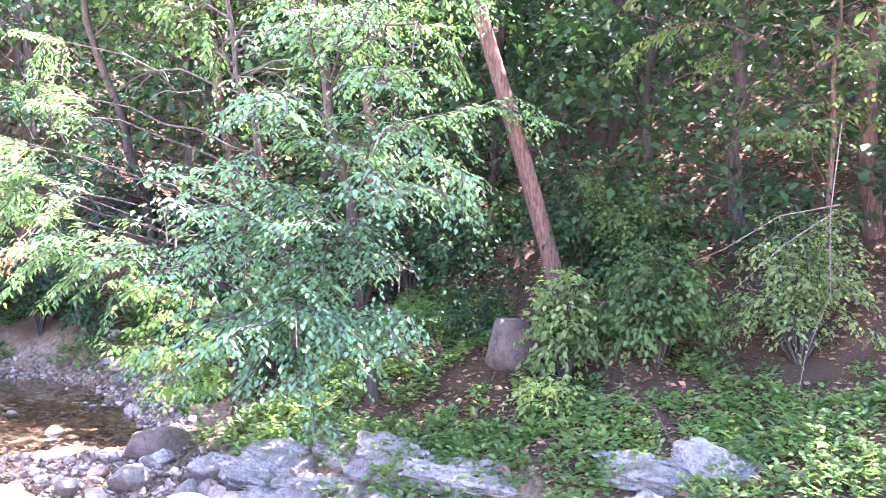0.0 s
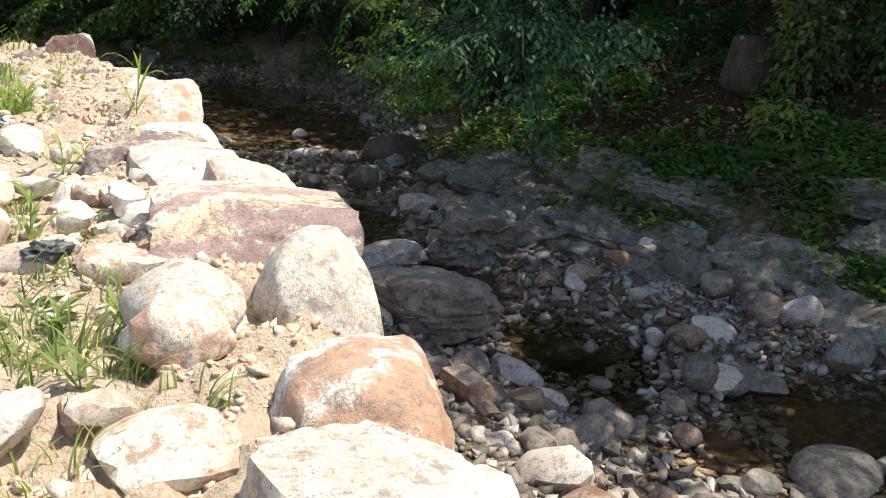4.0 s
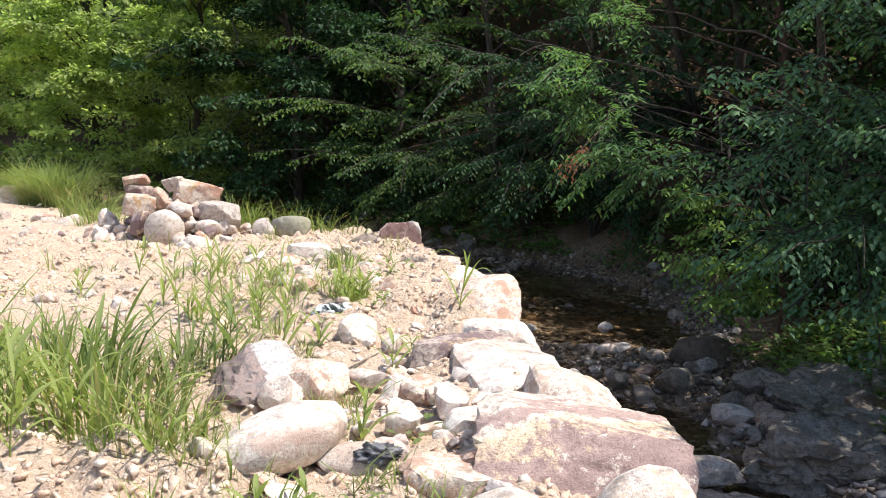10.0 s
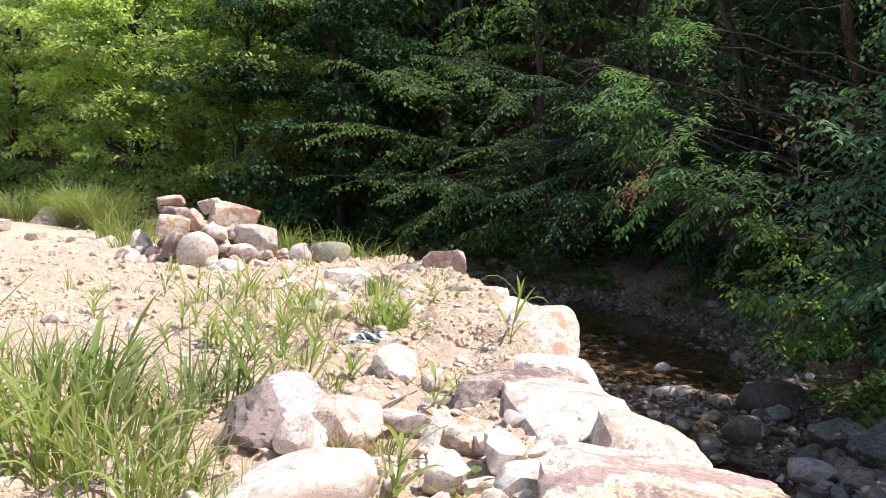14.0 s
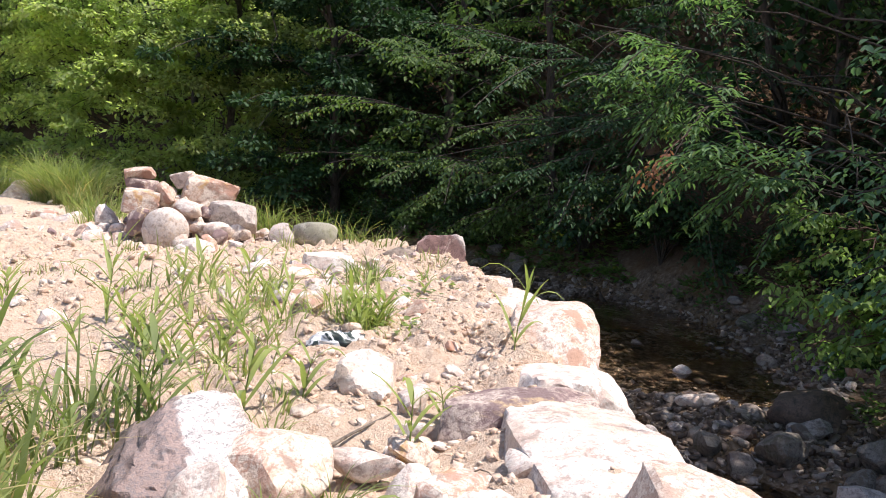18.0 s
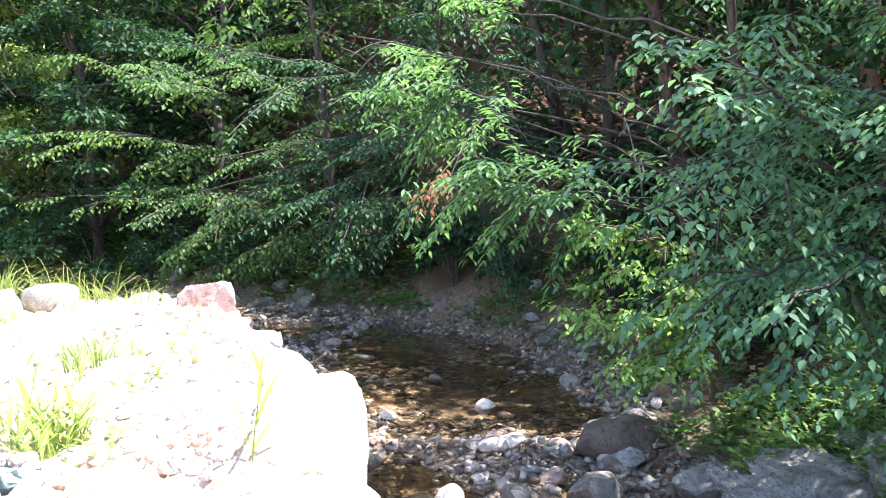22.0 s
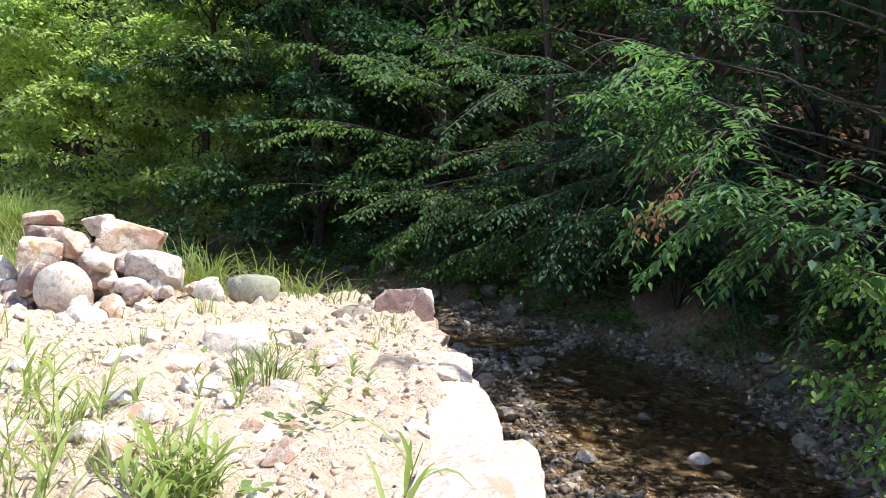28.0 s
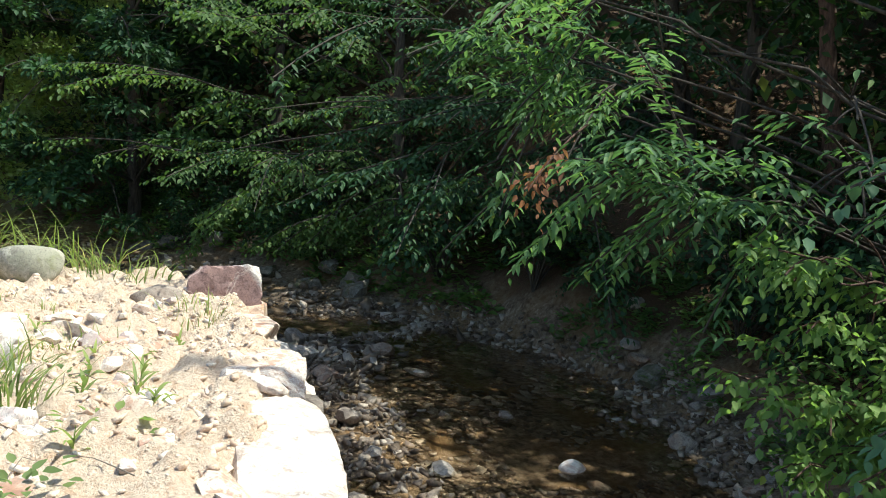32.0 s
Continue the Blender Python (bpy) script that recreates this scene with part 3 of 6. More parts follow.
wall_boulder("reddish flat stone lying behind a white boulder", M_MAROON, 0.44, 7.05, 0.17, 0.90, 0.50, 0.5, 117, (6, 3, 8), 0.1)
wall_boulder("low pale boulder on the stream wall", M_PALE, 0.76, 7.72, 0.16, 0.74, 0.85, 0.6, 106, (3, 3, 6), 0.3)
wall_boulder("peaked pink and white boulder with rusty stains", M_STAINED, 0.86, 9.05, 0.33, 0.66, 1.55, 0.85, 107, (2, 2, -3), 0.3, face=0.62)
wall_boulder("long white boulder with a rounded edge", M_PALE, 0.84, 11.05, 0.13, 0.62, 1.95, 0.75, 108, (0, 4, 2), 0.34, lumpy=0.06)
wall_boulder("layered pale rusty boulder near the wall's end", M_STAINED, 0.60, 13.25, 0.02, 0.84, 1.60, 0.6, 109, (0, 2, 4), 0.1)
wall_boulder("thin brown slab at the end of the wall", M_RUST, 0.44, 15.15, -0.10, 0.68, 1.05, 0.36, 110, (2, 2, -10), 0.08)
wall_boulder("dark maroon block with a pale top at the corner", M_BLOCK2, 0.20, 16.55, 0.23, 0.80, 0.66, 0.84, 111, (-3, -3, 8), 0.04)


def lower_courses():
    rng = np.random.RandomState(5)
    mats = (M_GRANITE, M_RUST, M_PALE, M_BROWNROCK)
    for row, (z, off) in enumerate(((-0.45, -0.06), (-1.05, 0.02), (-1.55, 0.10))):
        y = 0.6 + 0.3 * row
        while y < 16.6:
            s = rng.uniform(0.7, 1.15)
            boulder("weathered boulder in the face of the wall", mats[rng.randint(4)], float(edge_x(y)) + off - 0.05, y, z - 0.012 * max(y - 9, 0) + rng.uniform(-0.06, 0.06), (0.70, s, 0.72), int(rng.randint(1, 9999)), (rng.uniform(-8, 8), rng.uniform(-8, 8), rng.uniform(-20, 20)), 3, 6, 0.05, 0.25, group="boulders of the bank wall", flat=blocky(int(rng.randint(99))))
            y += s * 0.92


lower_courses()

# loose boulders on the terrace
boulder("pale brown rounded boulder behind the wall", M_RUST, 0.23, 3.26, 0.08, (0.48, 0.38, 0.36), 201, (10, 0, -14), 4, 7, 0.05, 0.3)
boulder("speckled granite cobble half buried behind a boulder", M_EGG, 0.27, 3.58, 0.08, (0.52, 0.48, 0.40), 202, (0, 0, 0), 4, 5, 0.03, 0.6)
boulder("smooth oval cream boulder lying tilted on the sand", M_PALE, -0.72, 4.66, 0.12, (0.74, 0.60, 0.34), 203, (-14, -13, 33), 4, 6, 0.03, 0.6)
boulder("pinkish and white boulder with black lichen stains", M_LICHEN2, -1.0, 5.98, 0.03, (0.88, 0.90, 0.46), 204, (8, -8, 10), 5, 8, 0.10, 0.16, flat=blocky(204, 0.25) + [((0.15, -0.6, 0.8), 0.50)])
boulder("small white angular boulder on the sand", M_PALE, -0.37, 7.45, 0.06, (0.40, 0.38, 0.36), 205, (0, 0, 20), 4, 7, 0.05, 0.15)
boulder("broken ochre sandstone slab on the sand", M_RUST, 0.13, 4.36, 0.03, (0.44, 0.34, 0.15), 206, (0, 0, -20), 3, 5, 0.03, 0.1, flat=blocky(206))
boulder("banded pale stone lying flat", M_GRANITE, -0.34, 4.58, 0.03, (0.44, 0.30, 0.18), 207, (0, 0, 15), 3, 5, 0.04, 0.4)
boulder("cream cobble beside the wall boulders", M_PALE, 0.21, 5.52, 0.06, (0.25, 0.26, 0.22), 208, (10, 0, 30), 3, 8, 0.05, 0.08, flat=blocky(208, 0.3))
boulder("tan cobble beside the wall boulders", M_RUST, 0.03, 5.76, 0.06, (0.26, 0.30, 0.22), 209, (0, 12, -20), 3, 8, 0.05, 0.08, flat=blocky(209, 0.3))
boulder("white angular stone beside the wall", M_PALE, -0.10, 5.24, 0.03, (0.24, 0.34, 0.22), 210, (0, 14, 0), 3, 8, 0.05, 0.05, flat=blocky(210, 0.3))
boulder("white angular stone leaning on the wall boulders", M_PALE, 0.28, 5.12, 0.04, (0.28, 0.30, 0.24), 224, (0, 14, 30), 3, 8, 0.05, 0.05, flat=blocky(224, 0.3))
boulder("pale pink rock beside a larger rock", M_RUST, -0.62, 5.95, 0.05, (0.44, 0.50, 0.34), 211, (12, 0, 20), 4, 7, 0.05, 0.15)
boulder("chalk-white wedge of stone on the sand", M_PALE, -0.84, 5.62, 0.06, (0.24, 0.22, 0.28), 212, (0, 20, 10), 3, 7, 0.04, 0.1)
boulder("long pale stone lying on the sand", M_PALE, -0.30, 6.12, 0.04, (0.36, 0.20, 0.16), 213, (0, 0, -8), 3, 5, 0.04, 0.3)
boulder("buried tan boulder near the bottom of the terrace", M_RUST, 0.10, 2.55, -0.03, (0.46, 0.50, 0.28), 214, (0, 0, 12), 3, 6, 0.06, 0.2)
boulder("pale slab leaning on the sand", M_PALE, -0.45, 2.75, 0.02, (0.50, 0.24, 0.18), 215, (0, -20, 40), 3, 6, 0.05, 0.15)
boulder("white flat boulder sunk in the sand", M_PALE, -1.20, 13.2, 0.00, (0.64, 0.74, 0.38), 216, (0, 0, 8), 4, 6, 0.05, 0.15, flat=blocky(216))
boulder("cream block with a dark underside", M_PALE, 0.09, 9.66, 0.05, (0.30, 0.30, 0.24), 217, (0, 0, 14), 3, 6, 0.04, 0.12)
boulder("reddish flat stone on the sand", M_RUST, -0.50, 9.42, 0.02, (0.34, 0.30, 0.18), 218, (0, 0, -18), 3, 6, 0.04, 0.15)
boulder("tan stone half sunk in the sand", M_RUST, -0.10, 10.4, 0.0, (0.46, 0.40, 0.22), 219, (0, 0, 8), 3, 6, 0.05, 0.25)
boulder("thin flat stone propped over a hollow", M_RUST, 0.32, 11.0, 0.09, (0.26, 0.24, 0.08), 220, (8, 8, 0), 3, 5, 0.03, 0.1)
boulder("grey stone lying beside grass", M_GRANITE, -0.32, 10.9, 0.03, (0.32, 0.34, 0.24), 221, (0, 0, 30), 3, 6, 0.05, 0.2)
boulder("rusty boulder sunk in the sand", M_RUST, -1.15, 10.6, -0.02, (0.62, 0.50, 0.26), 222, (0, 0, 0), 3, 6, 0.05, 0.3)
boulder("pinkish boulder half sunk before a white one", M_RUST, -1.45, 12.3, -0.02, (0.52, 0.50, 0.30), 225, (0, 0, 20), 3, 6, 0.05, 0.3)


def rubble_bank():
    """Angular rubble behind the wall boulders."""
    rng = np.random.RandomState(77)
    kinds = [stone_mesh("stone", m, 370 + k, 3, 9, 0.06, 0.06, blocky(370 + k, 0.35)) for k, m in enumerate((M_PALE, M_RUST, M_PALE, M_LICHEN, M_RUST))]
    for x, y, w, d, n, lo, hi in ((0.15, 5.3, 0.28, 0.55, 22, 0.08, 0.26), (-0.5, 5.5, 0.35, 0.5, 14, 0.06, 0.18), (-0.35, 3.9, 0.5, 0.6, 22, 0.06, 0.2), (0.05, 10.2, 0.35, 1.2, 20, 0.06, 0.22), (-0.2, 7.9, 0.4, 0.8, 10, 0.05, 0.13), (-0.6, 14.0, 0.7, 1.0, 26, 0.08, 0.26), (-1.3, 11.4, 0.6, 0.9, 18, 0.08, 0.28), (-2.6, 14.2, 0.8, 0.9, 16, 0.07, 0.2)):
        for k in range(n):
            px, py, s = x + rng.normal(0, w), y + rng.normal(0, d), rng.uniform(lo, hi)
            if float(inside(px, py)) < 0.3:
                continue
            ob = new("stone", kinds[rng.randint(5)])
            ob.matrix_basis = pose(px, py, h_at(px, py, 1) + s * 0.1, *rng.uniform(-35, 35, 2), rng.uniform(0, 360)) @ Matrix.Diagonal((s * rng.uniform(1, 1.5), s, s * rng.uniform(0.6, 0.9), 1))
            tagged(ob, "angular piece of pale rubble in the sand", "stone", "loose stones on the terrace")


rubble_bank()

# heap of stones at the terrace's end
G = "stones of the heap"
boulder("round speckled boulder in the stone heap", M_EGG, -3.76, 15.38, 0.10, (0.66, 0.56, 0.70), 301, (0, 0, 0), 4, 4, 0.03, 0.75, group=G)
boulder("large tan block on top of the stone heap", M_RUST, -3.50, 16.75, 0.62, (0.92, 0.72, 0.56), 302, (0, 8, 8), 4, 5, 0.05, 0.06, group=G, flat=blocky(302))
boulder("grey-pink boulder at the heap's side", M_GRANITE, -3.02, 16.35, 0.28, (0.92, 0.66, 0.56), 303, (0, 14, -10), 4, 8, 0.05, 0.12, group=G)
boulder("reddish split stone standing in the heap", M_MAROON, -4.22, 15.55, 0.16, (0.30, 0.42, 0.52), 304, (0, 14, 0), 4, 7, 0.05, 0.08, group=G)
boulder("thin tan slab capping the heap's side", M_RUST, -4.50, 16.4, 0.86, (0.52, 0.44, 0.20), 305, (6, -8, 20), 4, 6, 0.05, 0.08, group=G, flat=blocky(305))
boulder("brown slab under a thinner slab on the heap", M_MAROON, -4.45, 16.35, 0.68, (0.46, 0.44, 0.22), 314, (0, 6, -10), 4, 6, 0.05, 0.08, group=G, flat=blocky(314))
boulder("tan angular stone in the heap's side", M_RUST, -4.36, 16.05, 0.44, (0.56, 0.50, 0.42), 308, (0, 8, 20), 4, 7, 0.05, 0.08, group=G, flat=blocky(308))
boulder("pointed tan stone standing in the heap", M_RUST, -4.02, 16.2, 0.56, (0.30, 0.34, 0.44), 315, (0, -24, 20), 4, 7, 0.05, 0.06, group=G)
boulder("white flat-topped stone on the heap", M_PALE, -3.92, 16.85, 0.80, (0.50, 0.40, 0.28), 306, (0, -16, 0), 4, 6, 0.04, 0.1, group=G, flat=blocky(306))
boulder("white broken stone in the heap", M_PALE, -3.60, 16.05, 0.40, (0.46, 0.36, 0.26), 307, (0, 10, 0), 3, 6, 0.05, 0.1, group=G)
boulder("ochre stone under the heap's top block", M_RUST, -3.75, 16.4, 0.30, (0.62, 0.50, 0.50), 316, (0, 0, 20), 3, 6, 0.05, 0.15, group=G)
boulder("white stone at the foot of the heap", M_PALE, -2.98, 14.15, 0.0, (0.44, 0.34, 0.30), 309, (0, 0, 0), 4, 5, 0.04, 0.4, group=G)
boulder("cream cobble in the heap", M_PALE, -3.14, 15.95, 0.10, (0.46, 0.34, 0.28), 310, (0, 0, 0), 3, 5, 0.04, 0.35, group=G)
boulder("moss-grey rounded boulder by the terrace's end", M_MOSSY, -1.77, 16.45, 0.10, (0.74, 0.46, 0.44), 311, (0, 0, -6), 4, 4, 0.03, 0.6)
boulder("blue-grey broken stone by the terrace's end", M_GRANITE, -2.20, 16.05, 0.06, (0.42, 0.40, 0.44), 312, (0, 0, 10), 3, 7, 0.05, 0.08)
boulder("flat brown stone at the terrace's end", M_BROWNROCK, -0.42, 16.2, -0.12, (0.62, 0.40, 0.28), 313, (0, 6, 0), 3, 6, 0.05, 0.2)


def heap_rubble():
    rng = np.random.RandomState(8)
    kinds = [stone_mesh("heap_stone", m, 330 + k, 3, 9, 0.09, 0.22, blocky(330 + k, 0.5)) for k, m in enumerate((M_PALE, M_RUST, M_RUST, M_MAROON, M_VEINED))]
    for k in range(210):
        x, y = rng.normal(-4.05, 0.7), rng.normal(16.05, 0.5)
        s = 0.10 + 0.27 * rng.uniform(0, 1) ** 1.5
        lift = max(0.0, 0.80 - 0.55 * math.hypot((x + 4.0) / 1.2, (y - 16.6) / 0.8)) 
        ob = new("heap_stone", kinds[rng.randint(5)])
        ob.matrix_basis = pose(x, y, h_at(x, y) + s * 0.25 + lift * rng.uniform(0.3, 1), *rng.uniform(0, 360, 3)) @ Matrix.Diagonal((s * 1.3, s, s * 0.8, 1))
        tagged(ob, "angular rubble stone in the heap", "stone", G)
    # big pale rocks farther along
    kinds = [stone_mesh("rock", m, 350 + k, 4, 9, 0.05, 0.05, blocky(350 + k, 0.3)) for k, m in enumerate((M_PALE, M_PALE, M_RUST, M_GRANITE))]
    for k in range(26):
        x, y = rng.normal(-13.2, 1.4), rng.normal(26.0, 0.8)
        s = rng.uniform(0.45, 1.1)
        ob = new("rock", kinds[rng.randint(4)])
        ob.matrix_basis = pose(x, y, h_at(x, y) + 0.22 * s + max(0, 0.8 - 0.4 * abs(x + 13.2)) * rng.uniform(0, 1), *rng.uniform(-20, 20, 2), rng.uniform(0, 360)) @ Matrix.Diagonal((s * 1.2, s * 0.9, s * 0.75, 1))
        tagged(ob, "pale broken rock in a pile on the terrace", "rock", "rocks piled on the terrace")
    for x, y, s in ((-9.7, 21.2, 0.6), (-7.2, 19.6, 0.5), (-6.4, 18.6, 0.5), (-6.9, 19.0, 0.35), (-8.4, 20.3, 0.45)):
        ob = new("rock", kinds[rng.randint(4)])
        ob.matrix_basis = pose(x, y, h_at(x, y) + 0.2 * s, 0, 8, rng.uniform(0, 360)) @ Matrix.Diagonal((s * 1.2, s, s * 0.7, 1))
        tagged(ob, "single pale rock lying on the terrace", "rock", "rocks piled on the terrace")


heap_rubble()


# stream bed: single stones that catch the eye
def bed_stone(label, material, x, y, sx, sy, sz, seed, lift=0.25, turn=0, worn=0.35, sub=3, cuts=6, flat=(), jag=0.0):
    z = max(h_at(x, y), float(water_z(y)) - 0.16)
    return boulder(label, material, x, y, z + sz * lift, (sx, sy, sz), seed, (0, 0, turn), sub, cuts, 0.05, worn, name="stream_stone", category="stone", group="stones of the stream bed", flat=flat, jag=jag)


bed_stone("big brown boulder at the wall's foot in the stream", M_BROWNROCK, 2.70, 6.75, 1.15, 1.4, 0.66, 401, 0.25, 20, 0.12, 5, 7, blocky(401, 0.4), 0.05)
bed_stone("jagged dark rock lying in the stream", M_LEDGE, 4.25, 8.6, 1.7, 1.25, 0.85, 402, 0.16, -20, 0.04, 5, 12, blocky(402, 0.5), 0.13)
bed_stone("low grey rock across the stream", M_WET, 3.05, 8.6, 0.85, 0.5, 0.34, 403, 0.3, 0, 0.2, 4)
bed_stone("grey block of stone on the far gravel", M_LEDGE, 5.85, 7.1, 0.68, 0.52, 0.44, 404, 0.35, 10, 0.25, 4)
bed_stone("tan rounded boulder on the far gravel", M_BROWNROCK, 5.68, 6.45, 0.40, 0.36, 0.34, 405, 0.35, 0, 0.45)
bed_stone("pale wedge-shaped rock on the far gravel", M_GRANITE, 6.0, 5.65, 0.42, 0.38, 0.42, 406, 0.35, 0, 0.1)
bed_stone("rust-brown rock beside a pale wedge", M_STREAMRUST, 5.72, 5.78, 0.36, 0.34, 0.36, 420, 0.35, 0, 0.15)
bed_stone("blue-grey slab leaning on the far gravel", M_LEDGE, 5.92, 4.98, 0.52, 0.40, 0.34, 407, 0.3, 30, 0.2)
bed_stone("dark rounded stone standing in the water", M_LEDGE, 4.33, 5.0, 0.34, 0.32, 0.34, 408, 0.45, 0, 0.5)
bed_stone("rough grey stone beside a dark one", M_LEDGE, 4.66, 4.95, 0.28, 0.24, 0.20, 421, 0.45, 20, 0.3)
bed_stone("flat brown slab lying in the water", M_BROWNROCK, 4.50, 3.75, 0.66, 0.80, 0.24, 409, 0.55, -40, 0.4, 4)
bed_stone("flat grey slab just above the water", M_WET, 5.0, 3.62, 0.34, 0.46, 0.22, 410, 0.55, 0, 0.4)
bed_stone("thin triangular slab in the water", M_WET, 3.85, 3.8, 0.34, 0.30, 0.14, 411, 0.75, 0, 0.2)
bed_stone("pink-brown rounded stone at the water's edge", M_STREAMRUST, 3.83, 4.5, 0.20, 0.26, 0.16, 422, 0.6, 0, 0.5)
bed_stone("blue-grey stone standing in the dark pool", M_LEDGE, 4.03, 6.1, 0.18, 0.16, 0.20, 423, 0.7, 20, 0.2)
bed_stone("small dark stone lying in the dark pool", M_LEDGE, 3.72, 5.46, 0.21, 0.17, 0.16, 424, 0.7, 0, 0.3)
bed_stone("pale blue stone by the dark pool", M_GRANITE, 4.52, 5.85, 0.17, 0.17, 0.20, 425, 0.6, 30, 0.15)
bed_stone("rusty angular block on the near gravel", M_STREAMRUST, 2.35, 5.05, 0.36, 0.34, 0.32, 412, 0.3, 10, 0.04, 3, 8, blocky(412, 0.25))
bed_stone("tan block on the near gravel", M_BROWNROCK, 2.5, 4.3, 0.34, 0.30, 0.26, 426, 0.3, 40, 0.2, 3, 8)
bed_stone("rounded white stone in sunlit water", M_PALE, 2.48, 12.0, 0.32, 0.30, 0.36, 413, 0.42, 0, 0.6)
bed_stone("flat pale stone at the edge of the pool", M_PALE, 3.2, 12.9, 0.34, 0.20, 0.18, 414, 0.5, -8, 0.4)
bed_stone("pale stone standing out of the pool", M_PALE, 3.74, 14.95, 0.30, 0.20, 0.22, 415, 0.75, 10, 0.45)
bed_stone("large dark rock on the far side of the pool", M_DARKROCK, 4.62, 12.85, 1.15, 0.85, 0.6, 416, 0.25, 0, 0.3, 4, 8)
bed_stone("grey rock by the far side of the pool", M_LEDGE, 3.75, 11.45, 0.64, 0.5, 0.46, 417, 0.25, 30, 0.2, 4, 9)
bed_stone("grey rock under the overhanging leaves", M_LEDGE, 4.85, 11.3, 0.8, 0.5, 0.44, 418, 0.25, 0, 0.1, 4, 9)
boulder("brown pointed boulder on the leafy bank", M_DARKROCK, 8.75, 9.65, h_at(8.75, 9.65) + 0.25, (0.95, 0.85, 0.95), 419, (0, 24, 10), 4, 7, 0.05, 0.2)


def ledges():
    """Tilted blue-grey bedrock along the far waterside."""
    rng = np.random.RandomState(14)
    for k in range(64):
        y = 2.6 + 8.4 * (k + rng.uniform(0, 1)) / 64
        b = rng.uniform(-0.25, 1.5)
        x = float(bank_x(y)) + b
        s = rng.uniform(0.55, 1.35)
        boulder("blue-grey cracked bedrock along the stream", M_LEDGE, x, y, h_at(x, y) - 0.02 * s, (s * 0.66, s * 1.1, s * 0.42), 500 + k, (rng.uniform(-12, 12), -24 + rng.uniform(-12, 10), 25 + rng.uniform(-18, 18)), 4, 12, 0.065, 0.02, name="ledge_rock", category="bedrock", group="bedrock along the stream", flat=blocky(k, 0.4), strata=0.05, jag=0.13)
    for k, (y, b, s) in enumerate(((9.4, 0.0, 1.7), (8.2, 0.4, 1.5), (8.0, 1.3, 1.9), (6.5, 1.9, 1.5), (6.0, 2.4, 1.5), (10.6, 0.4, 1.4), (4.4, 1.6, 1.7), (2.8, 1.2, 1.6))):
        x = float(bank_x(y)) + b
        boulder("long tilted slab of blue-grey bedrock", M_LEDGE, x, y, h_at(x, y) + 0.04, (0.8, s * 1.0, 0.46), 560 + k, (10, -22, 32), 5, 12, 0.07, 0.02, name="ledge_rock", category="bedrock", group="bedrock along the stream", flat=blocky(70 + k, 0.35), strata=0.06, jag=0.14)

    for k in range(11):
        x, y = rng.uniform(-2.6, 2.2), 0.0
        y = float(bank_y(x)) + rng.uniform(-0.1, 1.3)
        s = rng.uniform(0.35, 0.9)
        boulder("grey rock at the foot of the far bank", M_LEDGE, x, y, h_at(x, y) + 0.12 * s, (s, s * 0.7, s * 0.6), 590 + k, (0, 0, rng.uniform(0, 90)), 3, 10, 0.05, 0.05, name="ledge_rock", category="bedrock", group="bedrock along the stream", flat=blocky(590 + k, 0.3), jag=0.1)


ledges()


